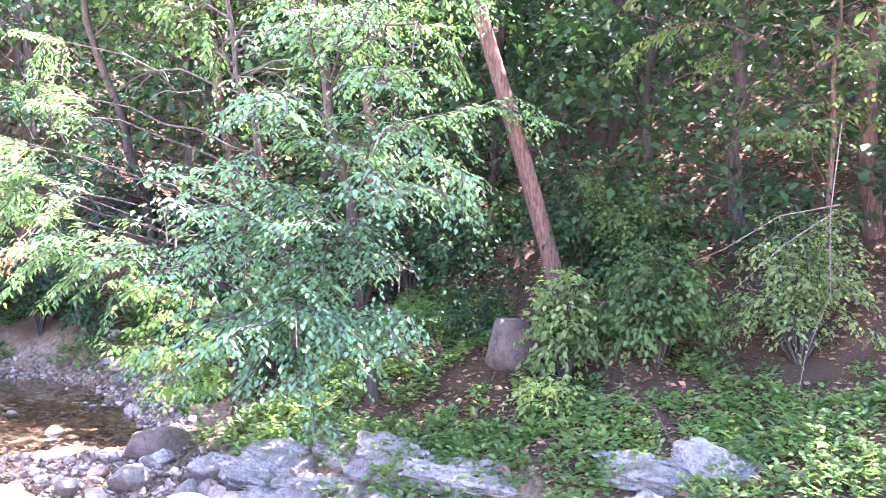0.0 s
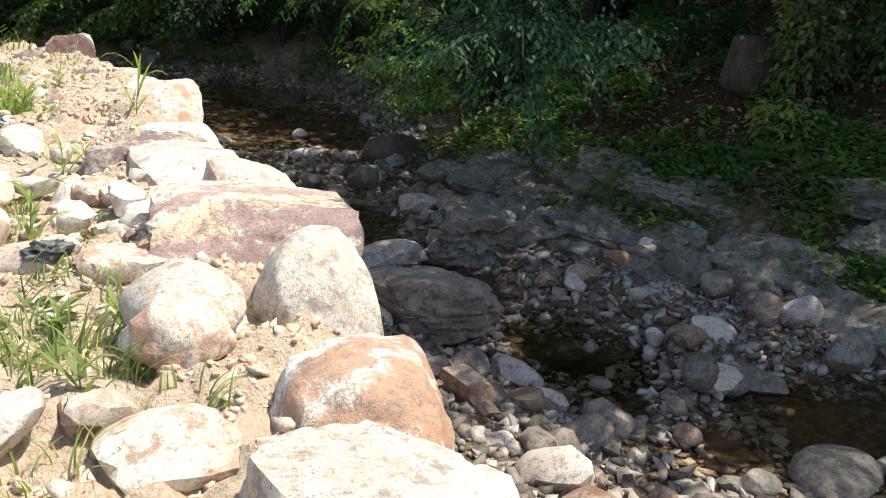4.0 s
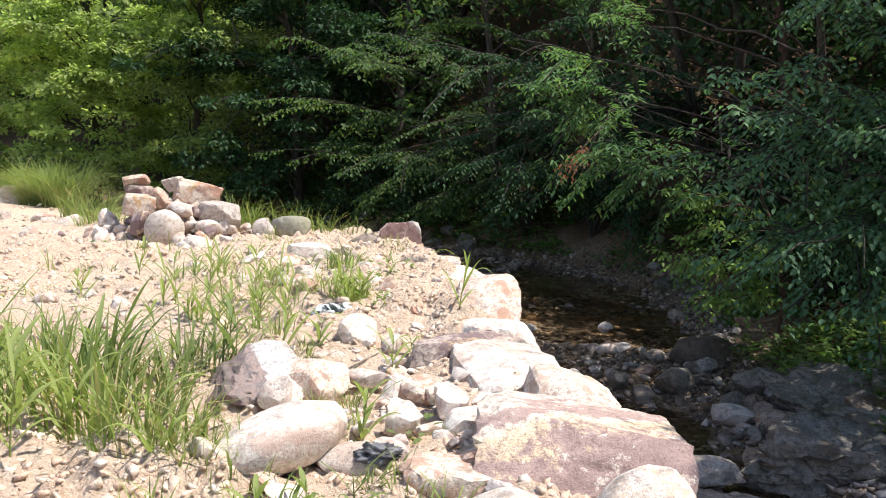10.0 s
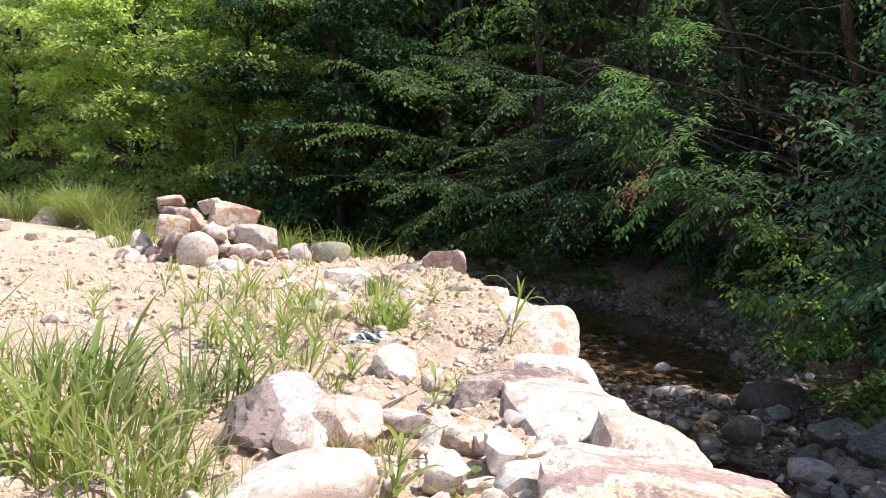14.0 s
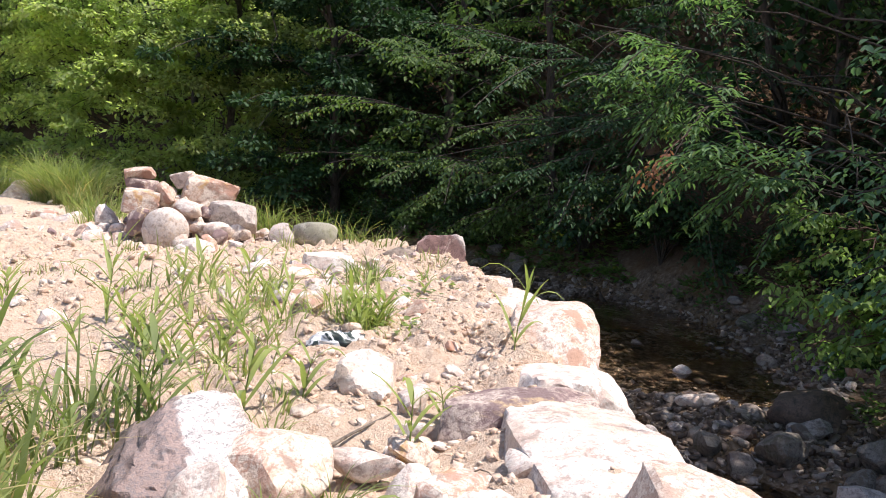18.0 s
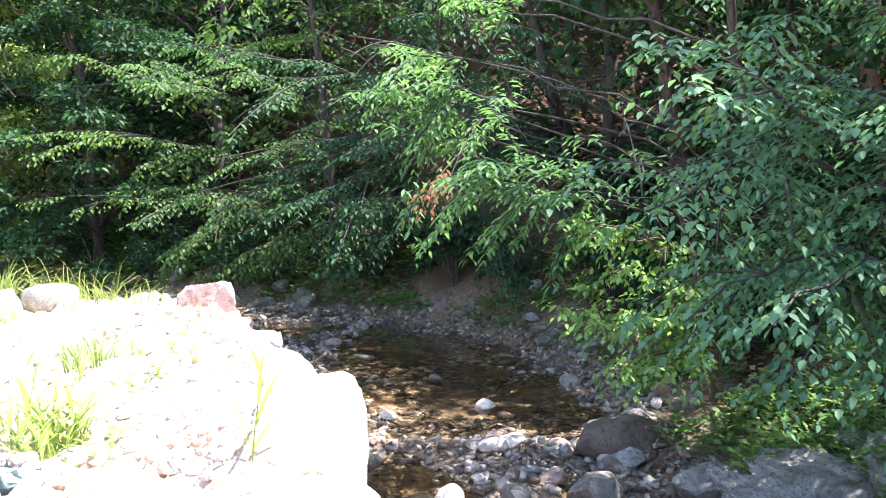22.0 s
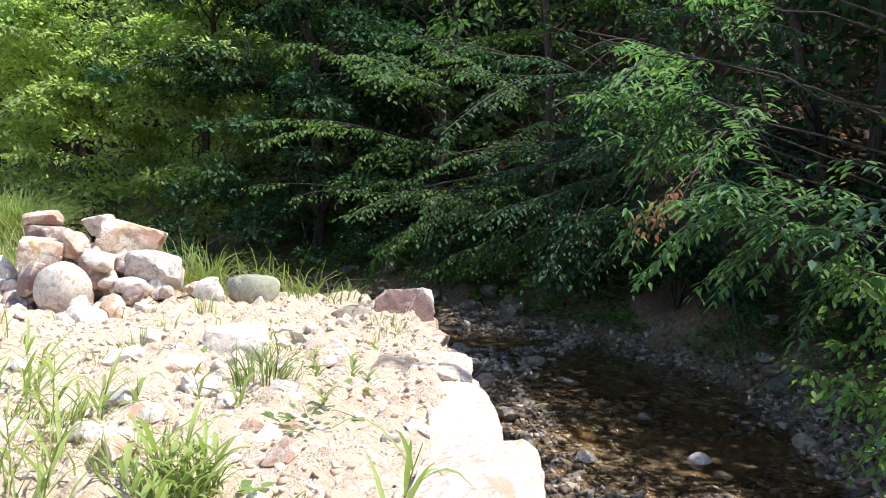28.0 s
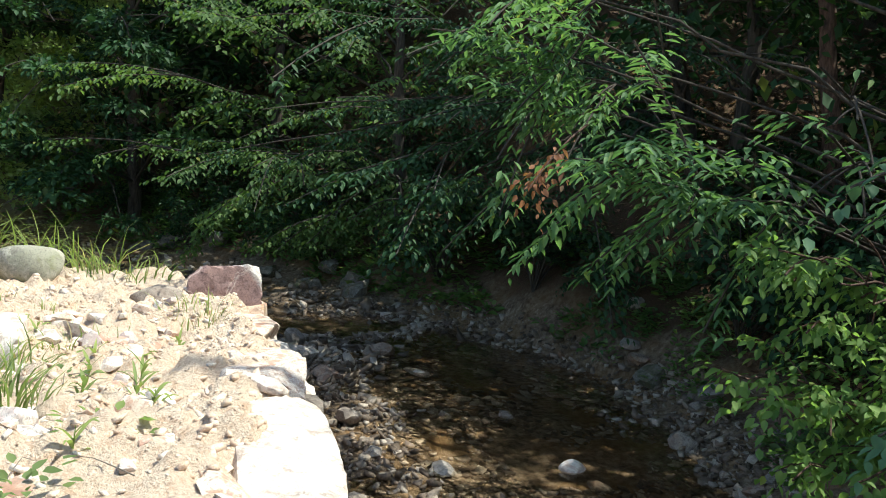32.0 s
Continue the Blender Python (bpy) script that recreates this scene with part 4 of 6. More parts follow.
def scatter():
    """Loose stones: single ones on the terrace and in the stream, then the uncounted gravel."""
    rng = np.random.RandomState(31)
    dry = [stone_mesh("stone", m, 600 + k, 2, 10, 0.09, 0.06) for k, m in enumerate((M_PALE, M_PALE, M_RUST, M_PALE, M_VEINED, M_VEINED, M_RUST))]
    wet = [stone_mesh("cobble", m, 630 + k, 2, 10, 0.08, 0.05) for k, m in enumerate((M_WET, M_STREAMRUST, M_LEDGE, M_BROWNROCK, M_BROWNROCK, M_GRANITE, M_STREAMRUST))]
    n = 0
    while n < 170:
        x, y = rng.uniform(-4.0, 0.9), 1.8 + 14.5 * rng.uniform(0, 1) ** 1.2
        if float(inside(x, y)) < 0.05 or vnoise(x * 0.9, y * 0.9, 5) < rng.uniform(-0.9, 0.5):
            continue
        s = 0.05 + 0.20 * rng.uniform(0, 1) ** 3
        ob = new("stone", dry[rng.randint(7)])
        ob.matrix_basis = pose(x, y, h_at(x, y, 1) + s * 0.08, rng.uniform(-25, 25), rng.uniform(-25, 25), rng.uniform(0, 360)) @ Matrix.Diagonal((s * rng.uniform(1, 1.6), s, s * rng.uniform(0.55, 0.85), 1))
        tagged(ob, "broken pale stone lying on the sand", "stone", "loose stones on the terrace")
        n += 1
    n = 0
    while n < 300:
        y = 2.6 + 16.5 * rng.uniform(0, 1) ** 1.5
        x = rng.uniform(float(edge_x(y)) + 0.5, float(bank_x(y)) + 0.9)
        z, zw = h_at(x, y), float(water_z(y))
        bar = smoothstep(-0.25, 0.15, z - zw)
        if rng.uniform() > 0.12 + bar:
            continue
        s = 0.10 + 0.34 * rng.uniform(0, 1) ** 2.0
        ob = new("cobble", wet[rng.randint(7)])
        ob.matrix_basis = pose(x, y, z + s * 0.2, rng.uniform(-20, 20), rng.uniform(-20, 20), rng.uniform(0, 360)) @ Matrix.Diagonal((s * rng.uniform(1, 1.5), s, s * rng.uniform(0.55, 0.85), 1))
        tagged(ob, "worn grey cobble in the stream bed", "stone", "stones of the stream bed")
        n += 1

    def gravel(name, label, material, xs, ys, ss, lift):
        v = np.array([(x, y, z) for z in (-1, 1) for y in (-1, 1) for x in (-1, 1)], float) * 0.8
        f = np.array([(0, 2, 3, 1), (4, 5, 7, 6), (0, 1, 5, 4), (2, 6, 7, 3), (0, 4, 6, 2), (1, 3, 7, 5)])
        k = len(xs)
        zs = height(xs, ys, 1)
        r = v[None] * rng.uniform(0.45, 1.2, (k, 8, 3))
        p = r * (ss[:, None, None] * np.stack([rng.uniform(0.8, 1.6, k), rng.uniform(0.7, 1.2, k), rng.uniform(0.4, 0.8, k)], -1)[:, None] * 0.5)
        tx, ty = rng.normal(0, 0.35, (2, k, 1))
        p[..., 2] += tx * p[..., 0] + ty * p[..., 1]
        a = rng.uniform(0, 6.283, k)
        c, s_ = np.cos(a)[:, None], np.sin(a)[:, None]
        q = np.stack([p[..., 0] * c - p[..., 1] * s_ + xs[:, None], p[..., 0] * s_ + p[..., 1] * c + ys[:, None], p[..., 2] + (zs + ss * lift)[:, None]], -1)
        ff = f[None] + (np.arange(k) * len(v))[:, None, None]
        me = mesh_of(name, q.reshape(-1, 3), ff.reshape(-1, 4), material)
        return tagged(new(name, me), label, "gravel", kind="stuff")

    def pick(k, x0, x1, y0, y1, ok):
        xs, ys = rng.uniform(x0, x1, k), y0 + (y1 - y0) * rng.uniform(0, 1, k) ** 1.35
        m = ok(xs, ys)
        return xs[m], ys[m]

    xs, ys = pick(10000, -6, 1.2, 1.6, 17, lambda x, y: (inside(x, y) > -0.05) & (vnoise(x * 1.1, y * 1.1, 5) + 0.5 * vnoise(x * 4, y * 4, 6) > -0.75))
    gravel("gravel", "pale broken gravel strewn over the sand", pebble_material("dry_gravel", (0.60, 0.44, 0.33), (0.70, 0.55, 0.43), (0.78, 0.70, 0.61)), xs, ys, 0.010 + 0.065 * rng.uniform(0, 1, len(xs)) ** 2.6, 0.0)
    xs, ys = pick(34000, -5, 1.2, 1.6, 16.5, lambda x, y: (inside(x, y) > -0.05) & (vnoise(x * 1.7, y * 1.7, 25) > -0.3))
    gravel("soil_clods", "crumbs and clods of dry sandy soil", pebble_material("dry_clods", (0.62, 0.44, 0.325), (0.70, 0.53, 0.405), (0.76, 0.62, 0.50), 0.95), xs, ys, 0.012 + 0.060 * rng.uniform(0, 1, len(xs)) ** 2.8, -0.08)
    xs, ys = pick(9000, -18, -4, 6, 27, lambda x, y: (inside(x, y) > 0.1) & (vnoise(x * 0.7, y * 0.7, 35) > -0.5))
    gravel("gravel", "broken gravel on the far part of the terrace", bpy.data.materials["dry_gravel"], xs, ys, 0.02 + 0.09 * rng.uniform(0, 1, len(xs)) ** 3, 0.05)
    xs, ys = pick(36000, 1.0, 7.6, 2.2, 22, lambda x, y: (inside(x, y) < -0.2) & (beyond(x, y) < 0.6) & (height(x, y, 0) - water_z(y) > -0.16 + 0.12 * vnoise(x * 2, y * 2, 15)))
    gravel("pebbles", "wet grey and brown pebbles of the stream bed", pebble_material("wet_gravel", (0.085, 0.068, 0.057), (0.28, 0.225, 0.185), (0.52, 0.46, 0.41), 0.6), xs[ys < 10.5], ys[ys < 10.5], 0.03 + 0.11 * rng.uniform(0, 1, int((ys < 10.5).sum())) ** 2.5, 0.15)
    xs, ys = xs[ys >= 10.5], ys[ys >= 10.5]
    # brown gravel round the pool, darkened to carry the shade there in its colour
    gravel("pebbles", "brown pebbles round the pool, darkened for its shade", pebble_material("shaded_brown_gravel", (0.08, 0.058, 0.042), (0.20, 0.148, 0.11), (0.46, 0.39, 0.32), 0.6), xs, ys, 0.03 + 0.11 * rng.uniform(0, 1, len(xs)) ** 2.5, 0.12)
    xs, ys = pick(5000, -10, 4, 17, 30, lambda x, y: (inside(x, y) < -0.2) & (beyond(x, y) < 0.5) & (height(x, y, 0) - water_z(y) > -0.25))
    gravel("pebbles", "wet pebbles of the upper stream bed", bpy.data.materials["shaded_brown_gravel"], xs, ys, 0.05 + 0.16 * rng.uniform(0, 1, len(xs)) ** 2.5, 0.15)


def pebble_material(name, a, b_, c, rough=0.85):
    m, nt, b = mat(name, rough, 0.3)
    g = nt.nodes.new("ShaderNodeNewGeometry")
    col = ramp(nt, g.outputs["Random Per Island"], [(0.0, a), (0.5, b_), (0.97, c)])
    f = noise_tex(nt, g.outputs["Position"], 60, 3, 0.7)
    col = mix(nt, 1.0, col, ramp(nt, f, [(0.35, (0.7, 0.7, 0.7)), (0.65, (1.1, 1.1, 1.1))]), "MULTIPLY")
    nt.links.new(col, b.inputs["Base Color"])
    bump(nt, b, f, 0.5, 0.01)
    return m


scatter()


# ---------------------------------------------------------------- leaves
LEAF = {
    6: (np.array([(0, 0, 0), (-0.27, 0.30, 0.07), (-0.23, 0.62, 0.05), (0, 1, -0.08), (0.23, 0.62, 0.05), (0.27, 0.30, 0.07)]), np.array([(0, 3, 2, 1), (0, 5, 4, 3)])),
    4: (np.array([(0, 0, 0), (-0.32, 0.45, 0.06), (0, 1, -0.05), (0.32, 0.45, 0.06)]), np.array([(0, 3, 2, 1)])),
}


def leaf_cloud(name, base, along, up, size, material, corners=6, slim=1.0):
    """One leaf at each base, pointing along, its face towards up."""
    tv, tf = LEAF[corners]
    a = along / np.linalg.norm(along, axis=1)[:, None]
    s = np.cross(a, up)
    s = s / np.maximum(np.linalg.norm(s, axis=1), 1e-6)[:, None]
    u = np.cross(s, a)
    v = base[:, None] + size[:, None, None] * (s[:, None] * tv[:, 0, None] * slim + a[:, None] * tv[:, 1, None] + u[:, None] * tv[:, 2, None])
    n = len(base)
    f = tf[None] + (np.arange(n) * len(tv))[:, None, None]
    return mesh_of(name, v.reshape(-1, 3), f.reshape(-1, 4), material)


def tube(path, r0, r1, sides=7, wob=0.0, seed=0):
    """verts, faces of a tapering limb along the points of path."""
    path = np.asarray(path, float)
    n = len(path)
    d = np.gradient(path, axis=0)
    d /= np.linalg.norm(d, axis=1)[:, None]
    ref = np.where(np.abs(d[:, 2:3]) > 0.9, (1.0, 0, 0), (0, 0, 1.0))
    s = np.cross(d, ref)
    s /= np.linalg.norm(s, axis=1)[:, None]
    u = np.cross(s, d)
    ang = np.arange(sides) / sides * 2 * np.pi
    rad = np.linspace(r0, r1, n)[:, None] * (1 + wob * vnoise(np.arange(n)[:, None] * 0.9 + seed, ang[None] * 1.3, seed))
    v = path[:, None] + rad[..., None] * (s[:, None] * np.cos(ang)[None, :, None] + u[:, None] * np.sin(ang)[None, :, None])
    k = np.arange(n * sides).reshape(n, sides)
    f = np.stack([k[:-1], np.roll(k[:-1], -1, 1), np.roll(k[1:], -1, 1), k[1:]], -1).reshape(-1, 4)
    return v.reshape(-1, 3), f


def joined(pieces):
    vs, fs, o = [], [], 0
    for v, f in pieces:
        vs.append(v), fs.append(f + o)
        o += len(v)
    return np.concatenate(vs), np.concatenate(fs)


def bough(a, b, droop, n=9):
    """Points of a limb from a to b that arches up and hangs at its end."""
    t = np.linspace(0, 1, n)[:, None]
    p = np.asarray(a) * (1 - t) + np.asarray(b) * t
    p[:, 2] += droop * (4 * t * (1 - t))[:, 0]
    return p


def sprays(rng, path, width, leaf, gap=0.11, hang=0.35, flat=0.25, start=0.15, tumble=0.38, loose=0.22, dip=0.55):
    """Leafy twigs to both sides of a limb, in layers, hanging at the tips: base, along, up, size of each leaf and the twigs' ends."""
    seg = np.linalg.norm(np.diff(path, axis=0), axis=1)
    s = np.r_[0, np.cumsum(seg)]
    L = s[-1]
    base, along, up, size, twigs = [], [], [], [], []
    at = L * start
    side = 1
    while at < L:
        p = np.array([np.interp(at, s, path[:, i]) for i in range(3)])
        i = min(np.searchsorted(s, at), len(path) - 1)
        d = path[i] - path[i - 1]
        d /= np.linalg.norm(d)
        across = np.cross(d, (0, 0, 1))
        across /= max(np.linalg.norm(across), 1e-3)
        f = at / L
        w = width * (0.45 + 1.1 * f * (1 - 0.75 * f)) * rng.uniform(0.6, 1.25)
        way = across * side * rng.uniform(0.5, 1.0) + d * rng.uniform(0.4, 1.0) + np.array((0, 0, rng.normal(0, flat)))
        way /= np.linalg.norm(way)
        m = max(3, int(w / (leaf * 0.52)))
        t = (np.arange(m) + 0.6) / m
        q = p + way * (t * w)[:, None]
        q[:, 2] -= hang * w * t ** 2
        tw = way + np.array((0, 0, -1.0)) * (2 * hang * t)[:, None] * 0.8
        sd = np.cross(tw, (0, 0, 1.0))
        sd /= np.maximum(np.linalg.norm(sd, axis=1), 1e-3)[:, None]
        sg = np.where(np.arange(m) % 2, 1.0, -1.0)[:, None]
        al = tw * 0.75 + sd * sg * 0.8 + rng.normal(0, loose, (m, 3))
        al[:, 2] -= dip
        base.append(q + rng.normal(0, 0.012, (m, 3)))
        along.append(al)
        up.append(np.array((0, 0, 1.0)) + rng.normal(0, tumble, (m, 3)))
        size.append(leaf * rng.uniform(0.65, 1.25, m) * (1 - 0.25 * t))
        twigs.append((p, q[-1]))
        side = -side
        at += gap * rng.uniform(0.6, 1.4)
    return [np.concatenate(z) for z in (base, along, up, size)], twigs


def tufts(rng, path, radius, leaf, n, at):
    """Round clumps of leaves on a limb: base, along, up and size of each leaf."""
    out = []
    for f in at:
        k = min(int(f * (len(path) - 1) + 0.5), len(path) - 1)
        r = radius * rng.uniform(0.65, 1.25)
        m = int(n * rng.uniform(0.7, 1.2))
        d = rng.normal(0, 1, (m, 3))
        d /= np.linalg.norm(d, axis=1)[:, None]
        d[:, 2] = np.where(d[:, 2] < -0.3, -0.6 * d[:, 2], d[:, 2])
        q = path[k] + rng.normal(0, 0.12, 3) + d * (r * rng.uniform(0.35, 1.0, m) ** 0.5)[:, None] * (1.15, 1.15, 0.6)
        al = d + rng.normal(0, 0.45, (m, 3))
        al[:, 2] -= 0.55
        out.append((q, al, d * 0.7 + (0, 0, 0.8) + rng.normal(0, 0.35, (m, 3)), leaf * rng.uniform(0.65, 1.25, m)))
    return [np.concatenate(z) for z in zip(*out)]


# spots picked to be sunlit, with the width of leaves cut away for each
LIT_SPOTS = [((3.0, 12.4, 1.55), 0.65), ((3.5, 12.3, 1.5), 0.5), ((2.2, 14.8, 3.1), 0.6), ((2.35, 14.3, 2.45), 0.35), ((4.0, 12.0, 0.9), 0.5), ((4.3, 11.95, 0.0), 0.5), ((4.6, 8.8, 1.3), 0.5),
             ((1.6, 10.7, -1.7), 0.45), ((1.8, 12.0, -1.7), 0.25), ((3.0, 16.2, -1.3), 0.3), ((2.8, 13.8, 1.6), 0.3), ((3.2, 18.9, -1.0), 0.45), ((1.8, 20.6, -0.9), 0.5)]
LIT_SPOTS += [((0.5, y, 0.0), 0.65) for y in (6.4, 7.8, 9.2, 10.6, 12.0)] + [((0.3, y, 0.0), 0.55) for y in (13.2, 14.0, 14.8, 15.6, 16.4)]


def blocks_sun(p):
    """Which points stand between the sun and a picked spot, away from the spot."""
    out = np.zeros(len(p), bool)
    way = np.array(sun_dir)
    for c, r in LIT_SPOTS:
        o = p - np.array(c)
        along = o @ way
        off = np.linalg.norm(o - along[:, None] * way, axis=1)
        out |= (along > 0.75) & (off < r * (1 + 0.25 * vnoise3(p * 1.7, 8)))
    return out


def leafy_tree(label, foot, top, girth, ends, leaf, leaf_mat, bark, seed, width=0.7, gap=0.11, subs=3, droop=0.5, hang=0.35, name="tree", corners=6, flat=0.25, sub_len=0.55, sides=6, tumble=0.38, clump=(0.9, -0.22), tuft=0.0, tuft_n=90, loose=0.22, gaps=True, bare=0.15, dip=0.55, slim=1.0):
    """A tree: trunk from foot to top; ends: where its main boughs end; clump: how wide and how open the tufts of leaves are."""
    rng = np.random.RandomState(seed)
    foot, top = np.array(foot, float), np.array(top, float)
    t = np.linspace(0, 1, 12)[:, None]
    trunk = foot * (1 - t) + top * t
    trunk[1:-1] += rng.normal(0, 0.05, (10, 3)) * (1, 1, 0)
    trunk[:, :2] += (np.sin(t * 3 + seed) * 0.12)
    trunk[0, 2] -= 0.3
    wood, leaves = [tube(trunk, girth, girth * 0.3, 9, 0.25, seed)], []
    limbs = []
    for e in ends:
        e = np.array(e, float)
        h = np.clip((e[2] - foot[2] - 0.25 * np.linalg.norm(e[:2] - foot[:2])) / max(top[2] - foot[2], 0.1), 0.12, 0.97)
        a = np.array([np.interp(h, t[:, 0], trunk[:, i]) for i in range(3)])
        p = bough(a, e, droop * rng.uniform(0.6, 1.4))
        p[1:-1] += rng.normal(0, 0.05, (len(p) - 2, 3))
        limbs.append((p, girth * 0.22, 1.0))
        L = np.linalg.norm(e - a)
        for k in range(subs):
            f = rng.uniform(max(0.3, bare), 0.92)
            s0 = p[int(f * 8)]
            d = p[min(int(f * 8) + 1, 8)] - p[int(f * 8)]
            d /= max(np.linalg.norm(d), 1e-3)
            ac = np.cross(d, (0, 0, 1)) * rng.choice([-1, 1])
            e2 = s0 + (d * 0.7 + ac * rng.uniform(0.35, 0.9)) * L * sub_len * rng.uniform(0.6, 1.1)
            e2[2] += rng.normal(0, 0.22) * L * 0.4 - 0.05 * L
            limbs.append((bough(s0, e2, droop * 0.35, 7 if sides > 4 else 4), girth * 0.10, 0.75))
    for p, r, w in limbs:
        wood.append(tube(p, r, 0.008, sides, 0.1, seed))
        if tuft:
            leaves.append(tufts(rng, p, tuft * (0.8 + 0.2 * w), leaf, tuft_n, (0.45, 0.75, 1.0) if w == 1 else (1.0,)))
        else:
            leaves.append(sprays(rng, p, width * w, leaf, gap, hang, flat, bare if w == 1 else 0.15, tumble, loose, dip)[0])
    ob = tagged(new(name), label, "tree")
    ob.location = foot
    v, f = joined(wood)
    part("trunk", mesh_of("trunk", v - foot, f, bark, True), ob)
    b, al, u, s = (np.concatenate(z) for z in zip(*leaves))
    q = b * (clump[0], clump[0], clump[0] * 1.7) + seed * 1.37
    keep = vnoise3(q, seed) + 0.45 * vnoise3(q * 2.6, seed + 5) > clump[1]
    # leave out leaves that would shade a spot picked to be lit
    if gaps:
        keep &= ~blocks_sun(b)
    b, al, u, s = b[keep], al[keep], u[keep], s[keep]
    crown = part("crown", leaf_cloud("crown", b - foot, al, u, s, leaf_mat, corners, slim), ob)
    crown["kind"] = "stuff"
    return ob


def round_ends(rng, foot, h0, h1, reach, n, squash=1.0):
    """Ends of boughs spread round a trunk, shorter towards the top."""
    out = []
    for k in range(n):
        f = (k + 0.5) / n
        a = k * 2.39996 + rng.uniform(-0.4, 0.4)
        r = reach * (0.55 + 0.9 * f * (1 - f) * 2) * (1 - 0.55 * f ** 3) * rng.uniform(0.75, 1.15)
        out.append((foot[0] + math.cos(a) * r, foot[1] + math.sin(a) * r * squash, foot[2] + h0 + (h1 - h0) * f + rng.uniform(-0.3, 0.2)))
    return out


def overhanging_trees():
    """Trees whose layered boughs hang over the stream."""
    def put(label, foot, lean, hgt, girth, ends, mat_, bark, seed, leaf=0.115, more0=2.6, **kw):
        rng = np.random.RandomState(seed)
        z = h_at(*foot)
        f3 = (foot[0], foot[1], z)
        more = round_ends(rng, f3, more0, hgt, 3.0, 14)
        return leafy_tree(label, f3, (foot[0] + lean[0], foot[1] + lean[1], z + hgt), girth, list(ends) + more, leaf, mat_, bark, seed, **kw)

    put("hornbeam with layered blue-green leaves hanging over the stream", (7.0, 10.8), (-1.6, -0.8), 6.5, 0.11, [
        (3.6, 9.6, 0.5), (3.7, 8.7, 0.6), (4.9, 9.2, 1.2), (3.2, 9.4, 1.3), (3.8, 10.4, 1.6), (5.0, 8.4, 0.5), (5.5, 8.0, 0.5), (4.4, 8.4, 1.9), (5.3, 7.7, 2.2), (3.4, 10.0, 2.6),
        (4.2, 9.0, 3.2), (5.3, 7.9, 3.4), (4.6, 9.2, 4.4), (3.9, 10.2, 0.2), (4.6, 8.8, 0.1), (3.2, 8.9, 2.1), (5.9, 8.2, 1.3), (6.0, 8.4, 2.8), (5.4, 8.6, 4.4), (4.2, 9.4, 0.0)],
        M_LEAF_BLUE, M_BARK_GREY, 21, leaf=0.104, width=0.62, gap=0.075, subs=5, tumble=0.18, sub_len=0.3, hang=0.36, flat=0.12, clump=(1.1, -0.62), loose=0.13, dip=0.42)
    put("broadleaf tree with bright drooping sprays above the pool", (7.9, 14.4), (-2.4, -1.2), 6.5, 0.10, [
        (2.62, 12.5, 1.60), (2.85, 12.3, 1.78), (3.1, 12.45, 1.5), (3.6, 12.2, 1.42), (1.95, 14.9, 2.7), (2.3, 14.4, 2.3), (2.25, 14.9, 3.3), (2.1, 15.6, 3.5), (2.6, 14.1, 2.75), (2.4, 14.7, 2.5), (4.0, 12.0, 2.3), (3.8, 12.0, 2.0),
        (3.4, 17.0, 4.5), (3.5, 17.0, 5.4), (4.0, 12.0, 4.0), (3.3, 15.0, 3.9), (4.6, 12.2, 1.6)],
        M_LEAF_SPRAY, M_BARK_GREY, 22, leaf=0.14, width=0.5, gap=0.042, sub_len=0.15, subs=4, flat=0.08, tumble=0.16, droop=0.2, hang=0.34, clump=(1.3, -0.38), loose=0.12, more0=5.2, bare=0.80, dip=0.32, slim=0.62)
    # hornbeam in the dark leaf: shade over the pool put into its colour
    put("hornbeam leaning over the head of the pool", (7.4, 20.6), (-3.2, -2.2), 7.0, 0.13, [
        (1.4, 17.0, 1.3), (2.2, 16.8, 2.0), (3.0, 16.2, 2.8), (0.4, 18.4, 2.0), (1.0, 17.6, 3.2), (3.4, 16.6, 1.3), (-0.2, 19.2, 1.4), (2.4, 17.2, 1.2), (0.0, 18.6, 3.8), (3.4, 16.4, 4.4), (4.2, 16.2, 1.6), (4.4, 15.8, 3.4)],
        M_LEAF_DARK_SHADED, M_BARK_GREY, 23, leaf=0.115, subs=4, sub_len=0.4, droop=0.25, width=0.6, gap=0.075, flat=0.10, tumble=0.2, clump=(1.0, -0.45), loose=0.14, bare=0.4, dip=0.35, slim=0.8)
    put("leafy tree on the bend of the stream", (3.2, 24.6), (-1.2, -1.4), 7.5, 0.13, [
        (0.2, 21.6, 1.2), (1.6, 21.2, 2.4), (-1.4, 22.2, 2.6), (0.4, 21.4, 4.0), (2.6, 21.6, 0.6), (-2.2, 22.0, 1.2), (-0.4, 22.4, 0.3), (1.2, 22.0, 0.0), (-2.6, 22.8, 4.2)],
        M_LEAF_MID, M_BARK_GREY, 24, leaf=0.125, subs=4, droop=0.3, width=0.65, gap=0.08, flat=0.12, tumble=0.22, clump=(0.9, -0.4), loose=0.16)
    put("oak with dark leaves and bare inner boughs", (-2.6, 28.4), (-0.6, -1.6), 8.0, 0.17, [
        (-5.2, 25.4, 1.0), (-4.0, 25.0, 2.6), (-2.6, 24.6, 3.6), (-6.0, 25.8, 4.2), (-1.2, 25.0, 1.4), (-3.4, 24.8, 0.2), (-5.6, 26.4, 6.0), (-1.0, 25.2, 5.0)],
        M_LEAF_DARK_SHADED, M_BARK_GREY, 25, leaf=0.15, subs=3, clump=(0.75, -0.9), tuft=0.5, tuft_n=150)
